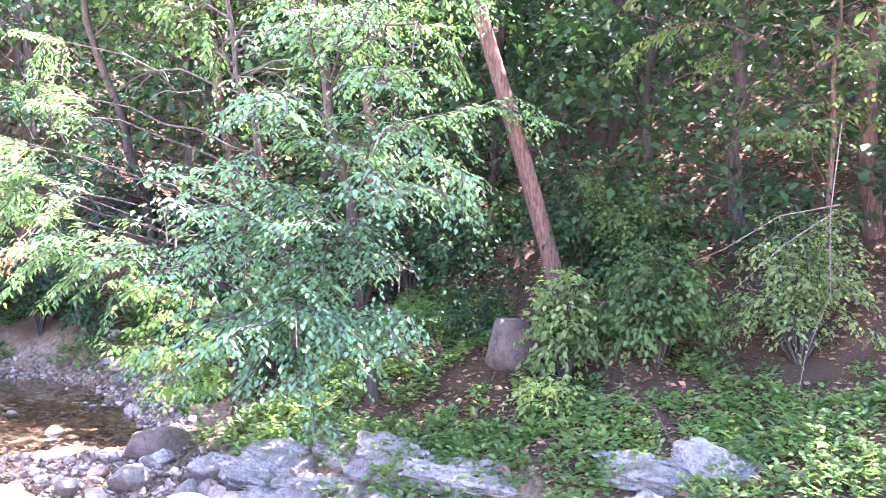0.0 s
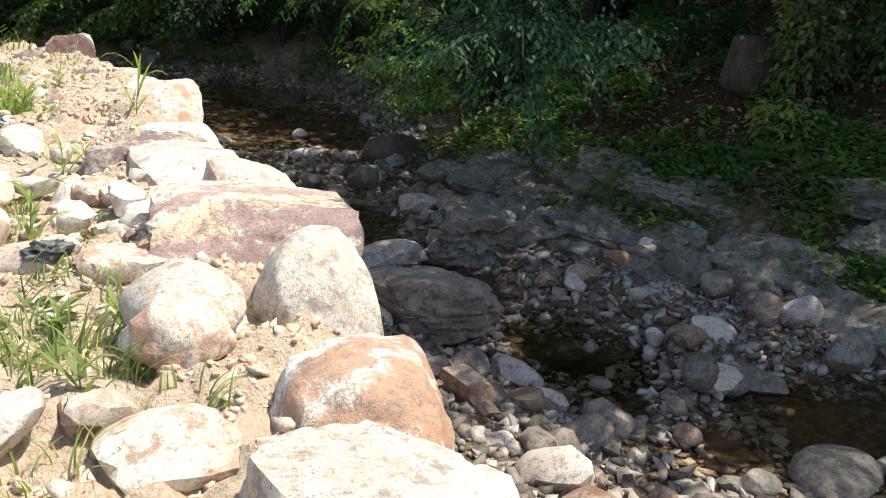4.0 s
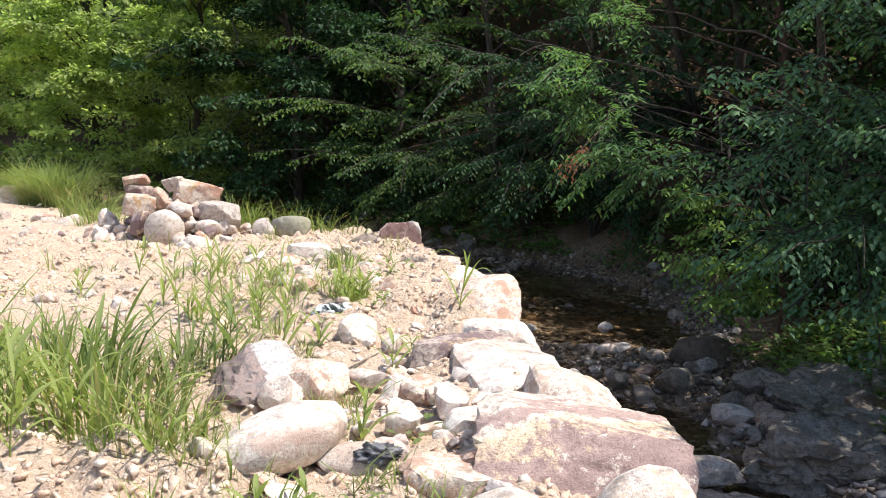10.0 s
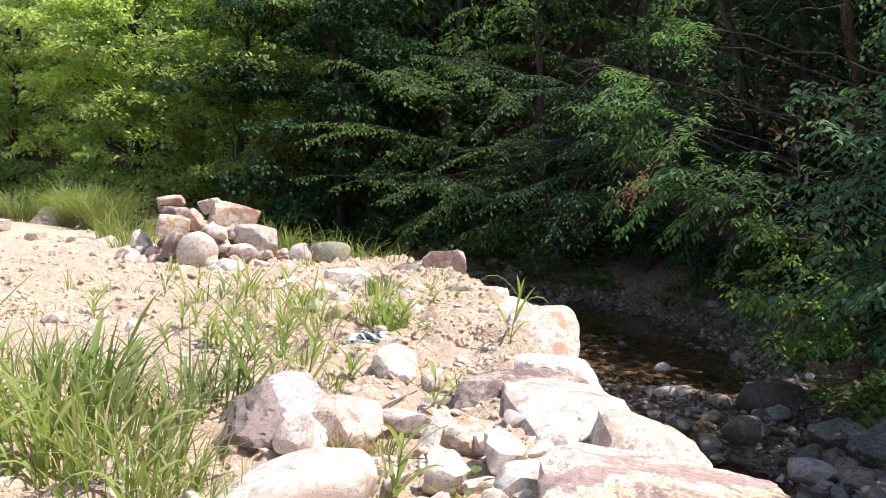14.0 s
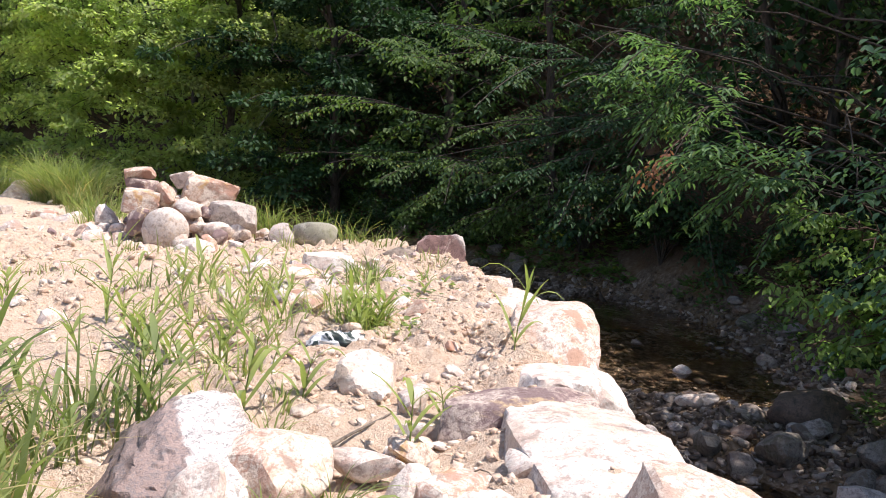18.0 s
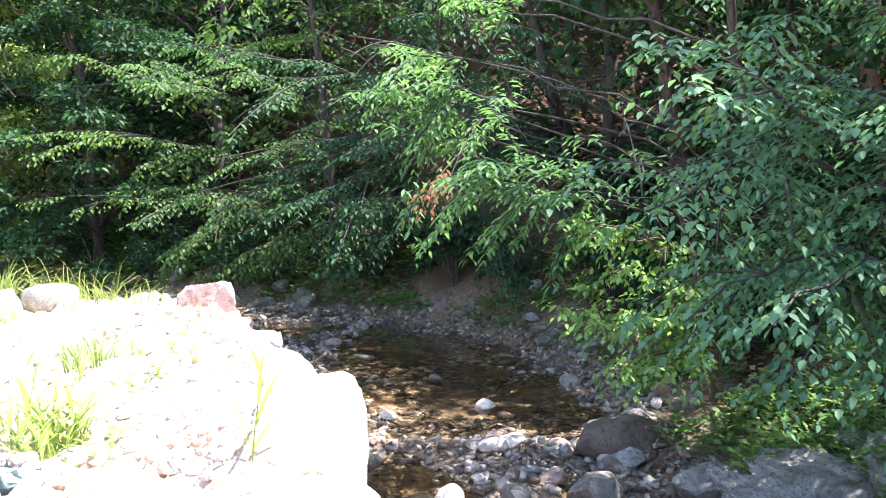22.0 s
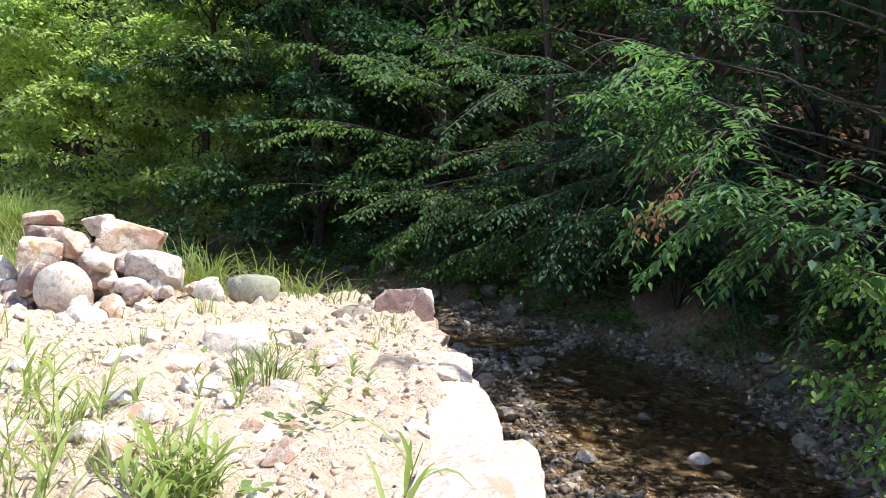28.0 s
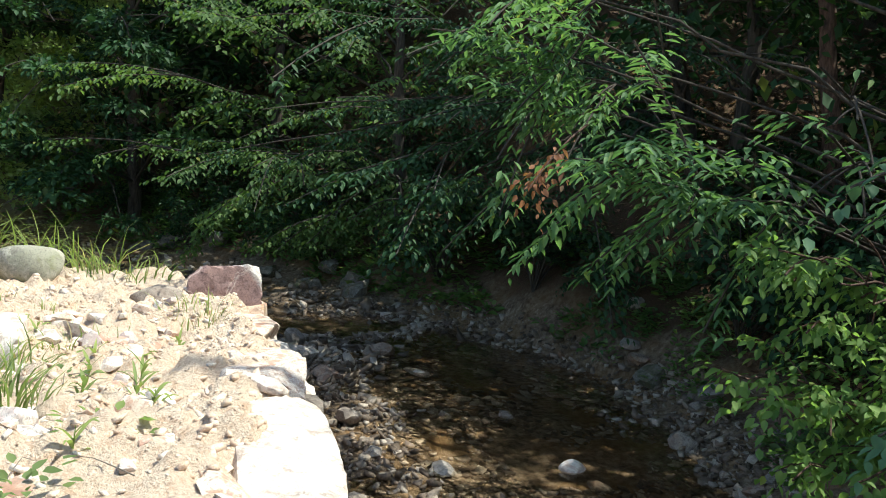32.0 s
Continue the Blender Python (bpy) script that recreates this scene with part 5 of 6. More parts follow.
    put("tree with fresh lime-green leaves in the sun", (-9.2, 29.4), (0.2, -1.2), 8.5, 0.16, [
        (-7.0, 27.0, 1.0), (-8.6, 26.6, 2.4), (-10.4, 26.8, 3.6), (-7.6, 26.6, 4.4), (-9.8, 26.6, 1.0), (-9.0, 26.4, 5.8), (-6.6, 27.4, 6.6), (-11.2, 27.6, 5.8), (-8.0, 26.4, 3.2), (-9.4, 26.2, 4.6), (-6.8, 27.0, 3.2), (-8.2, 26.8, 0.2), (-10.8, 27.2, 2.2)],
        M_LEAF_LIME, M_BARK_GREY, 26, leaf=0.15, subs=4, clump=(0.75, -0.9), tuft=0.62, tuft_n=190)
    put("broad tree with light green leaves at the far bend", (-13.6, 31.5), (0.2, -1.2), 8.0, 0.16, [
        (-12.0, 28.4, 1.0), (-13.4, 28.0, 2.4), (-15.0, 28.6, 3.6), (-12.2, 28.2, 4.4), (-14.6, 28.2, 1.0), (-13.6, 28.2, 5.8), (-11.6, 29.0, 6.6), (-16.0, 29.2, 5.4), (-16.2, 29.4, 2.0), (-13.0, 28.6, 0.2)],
        M_LEAF_SUNLIT, M_BARK_GREY, 29, leaf=0.16, subs=4, clump=(0.75, -0.9), tuft=0.65, tuft_n=180)
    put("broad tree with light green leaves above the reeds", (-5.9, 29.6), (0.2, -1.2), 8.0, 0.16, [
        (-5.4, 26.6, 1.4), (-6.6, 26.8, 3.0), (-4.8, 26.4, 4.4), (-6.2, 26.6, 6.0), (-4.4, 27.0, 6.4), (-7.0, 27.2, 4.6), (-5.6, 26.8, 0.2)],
        M_LEAF_SUNLIT, M_BARK_GREY, 30, leaf=0.15, subs=4, clump=(0.75, -0.9), tuft=0.62, tuft_n=180)
    for k, (x, y, lean, back) in enumerate(((10.07, 9.83, -3.2, 2.4), (13.9, 6.85, -0.3, 0.2), (12.6, 2.6, -0.6, 0.2))):
        z = h_at(x, y)
        rng = np.random.RandomState(270 + k)
        ends = round_ends(rng, (x + lean * 0.4, y + back * 0.4, z), 6.8, 13.5, 3.0, 20)
        # boughs high above the view, added to shade the bank and ledges
        if k == 0:
            ends += [(9.0 + rng.uniform(-2, 2), 9.8 + rng.uniform(-2.2, 2.2), rng.uniform(6.8, 9.4)) for _ in range(16)]
        if k == 1:
            ends += [(9.3 + rng.uniform(-1.8, 1.8), 8.5 + rng.uniform(-1.8, 1.8), rng.uniform(6.6, 9.2)) for _ in range(12)]
        leafy_tree("tall tree leaning on the leaf-strewn slope", (x, y, z), (x + lean, y + back, z + 13.5), 0.155, ends, 0.14, M_LEAF_MID, M_BARK, 270 + k, width=0.9, gap=0.15, corners=4, name="tall_tree", sides=5)
    # made-up trees, crowns out of view, placed only to shade the stream
    for k, (x, y, lx, ly) in enumerate(((10.3, -0.2, -3.0, 6.2), (10.9, -1.0, -2.7, 7.8), (10.4, 15.4, -1.2, 0), (8.9, 18.8, -1.6, 0))):
        z = h_at(x, y)
        rng = np.random.RandomState(290 + k)
        ends = round_ends(rng, (x + lx, y + ly, z), 6.4 if ly else 5.2, 9.6, 2.7 if ly else 3.2, 28)
        leafy_tree("tall tree added out of view to shade the stream", (x, y, z), (x + lx, y + ly, z + 9.4), 0.17, ends, 0.22, M_LEAF_MID, M_BARK, 290 + k, width=1.1, gap=0.2, corners=4, name="tall_tree", sides=4, subs=2, tumble=0.5)
    put("slim tree on the leaf-strewn slope", (12.3, 6.8), (0.3, 0.2), 9.0, 0.045, [
        (10.0, 6.4, 3.2), (10.8, 5.2, 4.2), (9.2, 7.4, 4.6), (11.0, 8.0, 3.4), (8.6, 5.8, 5.2)], M_LEAF_MID, M_BARK, 28)


overhanging_trees()


def shrub(label, x, y, hgt, reach, mat_, seed, leaf=0.095, n=36, corners=6):
    rng = np.random.RandomState(seed)
    foot = np.array((x, y, h_at(x, y)))
    wood, leaves = [], []
    for k in range(n):
        a = k * 2.39996 + rng.uniform(-0.3, 0.3)
        f = rng.uniform(0.15, 1)
        e = foot + np.array((math.cos(a) * reach * (1.15 - 0.6 * f), math.sin(a) * reach * (1.15 - 0.6 * f), hgt * f))
        p = bough(foot, e, 0.25 * hgt, 7)
        p[1:-1] += rng.normal(0, 0.04, (5, 3))
        wood.append(tube(p, 0.014, 0.004, 5))
        lv, _ = sprays(rng, p, 0.42, leaf, 0.07, 0.3, 0.5, 0.35)
        leaves.append(lv)
    ob = tagged(new("shrub"), label, "shrub")
    ob.location = foot
    v, f = joined(wood)
    part("woody_frame", mesh_of("woody_frame", v - foot, f, M_BARK_GREY, True), ob)
    b, al, u, s = (np.concatenate(z) for z in zip(*leaves))
    crown = part("leaves", leaf_cloud("leaves", b - foot, al, u, s, mat_, corners), ob)
    crown["kind"] = "stuff"
    return ob


shrub("leafy green shrub beside a brown boulder", 8.85, 8.75, 1.75, 0.5, M_LEAF_FRESH, 71, leaf=0.12, n=44)
shrub("rounded light-green shrub on the bank", 9.75, 7.85, 1.8, 0.85, M_LEAF_MID, 72, leaf=0.115, n=60)
shrub("low lime-green shrub by the stream", 8.2, 8.4, 0.55, 0.45, M_LEAF_LIME, 73, n=16)
shrub("leafy shrub shading the dead branches", 11.2, 6.6, 2.2, 1.1, M_LEAF_FRESH, 76, n=44)
shrub("tall shrub on the leaf-strewn slope", 11.3, 9.8, 2.2, 1.2, M_LEAF_MID, 77, n=44)
shrub("leafy shrub hiding the foot of a tree", 7.0, 13.7, 1.9, 1.2, M_LEAF_MID, 78, n=48)
leafy_tree("sapling with bright green leaves leaning over the bank", (5.9, 12.9, h_at(5.9, 12.9)), (5.0, 12.4, 1.7), 0.05, [
    (3.69, 12.15, 1.15), (4.0, 12.1, 1.05), (4.33, 12.0, 0.95), (3.62, 12.1, 0.33), (3.88, 12.05, 0.15), (4.14, 11.95, -0.35), (4.6, 12.0, 0.9), (4.4, 11.9, 0.2), (4.5, 11.8, -0.3), (4.2, 12.1, 0.6), (4.9, 11.9, 0.4)],
    0.105, M_LEAF_BRIGHT, M_BARK, 75, width=0.42, gap=0.06, subs=3, droop=0.15, flat=0.4, sub_len=0.25, tumble=0.45, clump=(1.2, -0.6), name="sapling")


def forest():
    rng = np.random.RandomState(11)
    kinds, low = [], []
    for k, (m, leaf) in enumerate([(M_LEAF_DARK_SHADED, 0.20), (M_LEAF_MID, 0.19), (M_LEAF_SUNLIT, 0.18)]):
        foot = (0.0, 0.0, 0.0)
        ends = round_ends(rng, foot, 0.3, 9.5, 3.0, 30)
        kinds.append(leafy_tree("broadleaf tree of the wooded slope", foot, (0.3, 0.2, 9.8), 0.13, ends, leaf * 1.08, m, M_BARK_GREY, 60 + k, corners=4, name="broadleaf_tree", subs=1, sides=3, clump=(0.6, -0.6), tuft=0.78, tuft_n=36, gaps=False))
    for k, m in enumerate((M_LEAF_DARK_SHADED, M_LEAF_MID, M_LEAF_SUNLIT)):
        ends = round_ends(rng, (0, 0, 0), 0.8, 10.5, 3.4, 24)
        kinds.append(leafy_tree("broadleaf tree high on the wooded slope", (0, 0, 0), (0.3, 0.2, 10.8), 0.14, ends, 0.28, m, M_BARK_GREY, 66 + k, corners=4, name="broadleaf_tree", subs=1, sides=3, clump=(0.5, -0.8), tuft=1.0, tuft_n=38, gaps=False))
    low.append(shrub("dense shrub under the trees", 0, 0, 1.9, 1.2, M_LEAF_DARK_SHADED, 81, 0.15, 18, 4))
    low.append(shrub("dense shrub under the trees", 0, 0, 1.5, 1.1, M_LEAF_MID, 82, 0.15, 18, 4))
    spots = []
    for i in range(1500):
        x, y = rng.uniform(-52, 30), rng.uniform(0, 72)
        b = float(beyond(x, y))
        if b < 3.4 or b > 25 or x < -0.62 * y - 12 or x > 0.9 * y + 16 or (x > 3 and b < 5.5 and y < 12.5):
            continue
        # no tree where it would keep the sun from the first picked spots
        if any(abs((y - c[1]) - (x - c[0]) * sun_dir.y / sun_dir.x) < 2.5 and x - c[0] < 7.0 and x > c[0] for c, _ in LIT_SPOTS[:7]):
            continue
        if any((x - u) ** 2 + (y - v) ** 2 < (2.4 if b < 9 else 3.3) ** 2 for u, v in spots):
            continue
        spots.append((x, y))
    for x, y in spots:
        # leaf colour picked by side: shade right, sun left, put into the leaves
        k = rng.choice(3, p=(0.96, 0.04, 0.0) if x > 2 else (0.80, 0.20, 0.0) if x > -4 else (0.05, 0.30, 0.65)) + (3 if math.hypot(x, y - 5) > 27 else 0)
        s = rng.uniform(0.8, 1.2)
        ob = copy_thing(kinds[k], pose(x, y, h_at(x, y) - 0.1, 0, 0, rng.uniform(0, 360)))
        ob.scale = (s, s, s * rng.uniform(0.9, 1.2))
    bright = shrub("leafy shrub in the sun behind the terrace", 0, 0, 2.0, 1.3, M_LEAF_FRESH, 83, 0.14, 26, 4)
    low.append(bright)
    for k in range(14):
        x = -19.5 + 0.75 * k + rng.uniform(-0.4, 0.4)
        y = float(edge_y(x)) + rng.uniform(2.4, 4.4)
        s = rng.uniform(0.9, 1.5)
        ob = copy_thing(bright if rng.uniform() < 0.7 else low[1], pose(x, y, h_at(x, y) - 0.05, 0, 0, rng.uniform(0, 360)))
        ob.scale = (s, s, s)
    spots = []
    for i in range(1400):
        x, y = rng.uniform(-24, 22), rng.uniform(3, 40)
        b = float(beyond(x, y))
        if b < (1.0 if y < 17 else 0.35) or b > 7 or (x > 4.5 and b < (4.5 if y > 7.5 else 6.5) and y < 13):
            continue
        if any((x - u) ** 2 + (y - v) ** 2 < 1.15 ** 2 for u, v in spots):
            continue
        spots.append((x, y))
    for x, y in spots:
        s = rng.uniform(0.6, 1.15)
        z = h_at(x, y)
        # shrubs likewise: the right side's shade is in the darker leaves
        ob = copy_thing(low[int(rng.uniform() > 0.8) if x > -4 else 1], pose(x, y, z - 0.05, 0, 0, rng.uniform(0, 360)))
        ob.scale = (s, s, s)
    for o in kinds + low:
        for c in list(o.children):
            bpy.data.objects.remove(c)
        bpy.data.objects.remove(o)


forest()


def bank_cover():
    """Herbs at the foot of the bank and fallen leaves on the slope."""
    rng = np.random.RandomState(17)

    def spread(k, y0, y1, b0, b1, keep):
        y = rng.uniform(y0, y1, k)
        b = rng.uniform(b0, b1, k)
        x = bank_x(y) + b
        m = keep(x, y, b)
        return x[m], y[m], b[m]

    x, y, b = spread(13000, 1.5, 19, 0.4, 5.6, lambda x, y, b: (vnoise(x * 1.3, y * 1.3, 51) + 0.7 * vnoise(x * 4, y * 4, 52) > 0.12 - 0.42 * smoothstep(0.8, 1.6, b) + 0.4 * smoothstep(3.2, 5.2, b)))
    x2, y2 = rng.uniform(-9, 6, 10000), rng.uniform(16, 31, 10000)
    b2 = beyond(x2, y2)
    ok = (b2 > 0.2) & (b2 < 4.5) & (vnoise(x2 * 0.9, y2 * 0.9, 53) + 0.6 * vnoise(x2 * 3, y2 * 3, 54) > -0.35)
    x, y, b = np.r_[x, x2[ok]], np.r_[y, y2[ok]], np.r_[b, b2[ok]]
    k = len(x)
    m = 8
    hz = height(x, y, 0)
    tall = rng.uniform(0.05, 0.22, k)
    a = rng.uniform(0, 6.283, (k, m))
    el = rng.uniform(-0.1, 0.7, (k, m))
    al = np.stack([np.cos(a) * np.cos(el), np.sin(a) * np.cos(el), np.sin(el)], -1)
    base = np.stack([x, y, hz], -1)[:, None] + al * rng.uniform(0.02, 0.12, (k, m, 1)) + np.array((0, 0, 1.0)) * (tall[:, None] * rng.uniform(0.4, 1, (k, m)))[..., None]
    size = rng.uniform(0.04, 0.11, (k, m)) * np.where(y > 18.5, 1.5, 1.0)[:, None]
    size *= 1.15
    up = np.array((0, 0, 1.0)) + rng.normal(0, 0.35, (k, m, 3))
    half = rng.uniform(0, 1, k) < 0.65
    for sel, mt, lab in ((half, M_LEAF_HERB, "low green herbs covering the foot of the bank"), (~half, M_LEAF_FRESH, "pale green herbs at the foot of the bank")):
        me = leaf_cloud("herbs", base[sel].reshape(-1, 3), al[sel].reshape(-1, 3), up[sel].reshape(-1, 3), size[sel].ravel(), mt, 6)
        tagged(new("herbs", me), lab, "herbs", kind="stuff")
    y = rng.uniform(0, 24, 34000)
    b = rng.uniform(1.0, 11, 34000) 
    x = bank_x(y) + b
    z = height(x, y, 0) + rng.uniform(0.005, 0.03, len(x))
    a = rng.uniform(0, 6.283, len(x))
    al = np.stack([np.cos(a), np.sin(a), rng.normal(0.1, 0.25, len(x))], -1)
    up = np.array((-0.4, 0, 1.0)) + rng.normal(0, 0.3, (len(x), 3))
    me = leaf_cloud("fallen_leaves", np.stack([x, y, z], -1), al, up, rng.uniform(0.06, 0.13, len(x)), M_LITTER, 4)
    tagged(new("fallen_leaves", me), "brown fallen leaves on the wooded slope", "leaves", kind="stuff")


bank_cover()


# ---------------------------------------------------------------- grass and small things on the terrace
def blades(rng, n, spread, tall, wide, lean=0.5, foot=(0, 0)):
    """verts, faces of n arching grass blades round a foot."""
    k = 5
    a = rng.uniform(0, 6.283, n)
    r = spread * np.sqrt(rng.uniform(0, 1, n))
    ox, oy = np.cos(a) * r, np.sin(a) * r
    b = a + rng.normal(0, 0.8, n)
    hgt = tall * rng.uniform(0.45, 1.1, n)
    ln = lean * rng.uniform(0.2, 1.1, n)
    t = np.linspace(0, 1, k)
    out = (ln * hgt)[:, None] * t[None] ** 2
    px = ox[:, None] + np.cos(b)[:, None] * out
    py = oy[:, None] + np.sin(b)[:, None] * out
    pz = hgt[:, None] * (t[None] - 0.35 * ln[:, None] * t[None] ** 3)
    gz = height(px[:, 0] + foot[0], py[:, 0] + foot[1], 1) - float(height(foot[0], foot[1], 0))
    pz = pz + gz[:, None] - 0.02
    w = wide * rng.uniform(0.6, 1.2, n)[:, None] * np.array((0.6, 1.0, 0.85, 0.5, 0.05))[None] * 0.5
    c = b + 1.57 + rng.normal(0, 0.5, n)
    dx, dy = np.cos(c)[:, None] * w, np.sin(c)[:, None] * w
    v = np.stack([np.stack([px - dx, py - dy, pz], -1), np.stack([px + dx, py + dy, pz + w * 0.3], -1)], 2)
    idx = np.arange(n * k * 2).reshape(n, k, 2)
    f = np.stack([idx[:, :-1, 0], idx[:, :-1, 1], idx[:, 1:, 1], idx[:, 1:, 0]], -1).reshape(-1, 4)
    return v.reshape(-1, 3), f


def grass(label, x, y, n, spread, tall, wide, seed, lean=0.5, dry=0.45):
    """A clump of green blades with some dry ones."""
    rng = np.random.RandomState(seed)
    ob = tagged(new("grass_clump"), label, "grass", "grass on the terrace")
    ob.location = (x, y, h_at(x, y))
    for nm, m, k, w in (("green_tuft", M_GRASS, n, wide), ("dry_tuft", M_DRY, int(n * dry), wide * 0.6)):
        if k:
            v, f = blades(rng, k, spread, tall * (1 if nm[0] == "g" else 0.7), w, lean * (1 if nm[0] == "g" else 1.6), (x, y))
            part(nm, mesh_of(nm, v, f, m), ob)["kind"] = "stuff"
    return ob


REED = "tall broad-bladed green grass growing on the sand"
TUFT = "sparse tuft of green grass between the stones"
for k, (x, y, n, sp, ht, w) in enumerate(((-1.75, 5.3, 110, 0.42, 0.62, 0.026), (-2.25, 6.0, 120, 0.50, 0.66, 0.026), (-1.55, 6.3, 60, 0.30, 0.50, 0.018), (-1.35, 4.7, 70, 0.30, 0.42, 0.018), (-2.6, 5.2, 80, 0.40, 0.55, 0.020), (-2.9, 7.0, 70, 0.4, 0.45, 0.018))):
    grass(REED, x, y, n, sp, ht, w, 700 + k, 0.8)
for k, (x, y, n, sp, ht, w) in enumerate(((-0.22, 3.55, 70, 0.22, 0.30, 0.013), (-0.05, 3.2, 40, 0.16, 0.26, 0.012), (-0.45, 3.15, 30, 0.2, 0.2, 0.012), (-0.50, 9.0, 60, 0.20, 0.36, 0.014), (-0.75, 9.3, 40, 0.25, 0.35, 0.013), (-0.62, 11.6, 70, 0.28, 0.42, 0.016), (-0.2, 8.9, 26, 0.3, 0.12, 0.016), (-1.2, 8.6, 34, 0.35, 0.45, 0.012), (-1.5, 9.4, 40, 0.5, 0.42, 0.012), (-0.1, 4.35, 22, 0.2, 0.2, 0.012))):
    grass(TUFT, x, y, n, sp, ht, w, 720 + k, 0.95)
def more_grass():
    rng = np.random.RandomState(44)
    n = 0
    while n < 46:
        x, y = rng.uniform(-4.2, 0.4), rng.uniform(6.2, 16)
        if vnoise(x * 0.8, y * 0.8, 12) < 0.0 or float(inside(x, y)) < 0.4:
            continue
        grass(TUFT, x, y, int(rng.randint(6, 20)), rng.uniform(0.08, 0.30), rng.uniform(0.14, 0.42), 0.013, 760 + n, 0.9, 1.0)
        n += 1
    for k in range(46):
        x, y = rng.uniform(-1.7, 0.25), rng.uniform(2.5, 4.9)
        if rng.uniform() < 0.35:
            x, y = rng.uniform(-1.7, -0.1), rng.uniform(4.9, 7.4)
        grass(TUFT, x, y, int(rng.randint(10, 34)), rng.uniform(0.06, 0.2), rng.uniform(0.1, 0.28), 0.011, 2300 + k, 1.0, 0.6)
    for x, y, ht, c in ((-8.2, 23.6, 1.5, 300), (-9.1, 24.6, 1.55, 300), (-8.7, 24.0, 1.6, 260), (-6.6, 20.6, 0.9, 150), (-2.9, 17.9, 1.0, 130), (-2.3, 17.8, 0.8, 70), (-1.5, 17.9, 0.95, 100), (-10.6, 24.6, 1.1, 220), (-5.6, 18.4, 0.6, 80), (-0.9, 17.2, 0.4, 50)):
        n += 1
        grass("dense clump of tall reeds at the terrace's end", x, y, int(c * 1.5), 0.6, ht, 0.02, 860 + n, 1.15)
    # small broad-leaved weeds
    for x, y, s in ((-0.35, 3.9, 0.10), (-0.62, 2.95, 0.12), (-0.4, 3.3, 0.08), (0.05, 5.15, 0.07), (-0.25, 9.0, 0.09), (0.02, 11.0, 0.07), (-0.55, 12.6, 0.08), (-0.1, 10.2, 0.07), (-3.85, 9.2, 0.05), (-4.6, 14.6, 0.08), (-0.35, 13.4, 0.08)):
        m = 34
        a = rng.uniform(0, 6.283, m)
        r = rng.uniform(0.02, 0.22, m)
        base = np.stack([np.cos(a) * r, np.sin(a) * r, rng.uniform(0.01, 0.12, m)], -1)
        al = np.stack([np.cos(a), np.sin(a), rng.uniform(-0.1, 0.6, m)], -1)
        ob = new("weed")
        part("weed_leaves", leaf_cloud("weed_leaves", base, al, np.array((0, 0, 1.0)) + rng.normal(0, 0.3, (m, 3)), s * rng.uniform(0.6, 1.2, m), M_LEAF_FRESH, 6), ob)["kind"] = "stuff"
        ob.location = (x, y, h_at(x, y))
        tagged(ob, "low broad-leaved weed on the sand", "weed", "weeds on the terrace")


more_grass()


def reed(label, x, y, tall, seed):
    """A reed: an upright stem with long arching leaves."""
    rng = np.random.RandomState(seed)
    ob = tagged(new("reed"), label, "reed", "reeds on the terrace")
    ob.location = (x, y, h_at(x, y) - 0.02)
    lean = rng.normal(0, 0.10, 2)
    t = np.linspace(0, 1, 6)[:, None]
    stem = np.hstack([lean[0] * t ** 2 * tall, lean[1] * t ** 2 * tall, t * tall * 0.8])
    v, f = tube(stem, 0.006, 0.002, 5)
    part("stem", mesh_of("stem", v, f, M_GRASS, True), ob)
    k = int(rng.randint(6, 10))
    for i in range(k):
        b = stem[min(1 + int(4.2 * i / k), 5)]
        a = i * 2.4 + rng.normal(0, 0.4)
        L, w = tall * rng.uniform(0.42, 0.72), rng.uniform(0.020, 0.034)
        u = np.linspace(0, 1, 6)
        out, up = L * 0.75 * u, L * (1.0 * u - 0.62 * u ** 2.4 * rng.uniform(0.2, 1.3))
        c = np.stack([b[0] + np.cos(a) * out, b[1] + np.sin(a) * out, b[2] + up], -1)
        d = np.array((-np.sin(a), np.cos(a), 0.15))[None] * (w * np.array((0.5, 0.9, 1.0, 0.8, 0.5, 0.03)) * 0.5)[:, None]
        vv = np.stack([c - d, c, c + d], 1) - np.array((0, 0, 1.0)) * np.array((0, 0.004, 0))[None, :, None]
        idx = np.arange(18).reshape(6, 3)
        ff = np.concatenate([np.stack([idx[:-1, j], idx[:-1, j + 1], idx[1:, j + 1], idx[1:, j]], -1) for j in (0, 1)])
        part("leaf", mesh_of("leaf", vv.reshape(-1, 3), ff, M_GRASS), ob)
    return ob


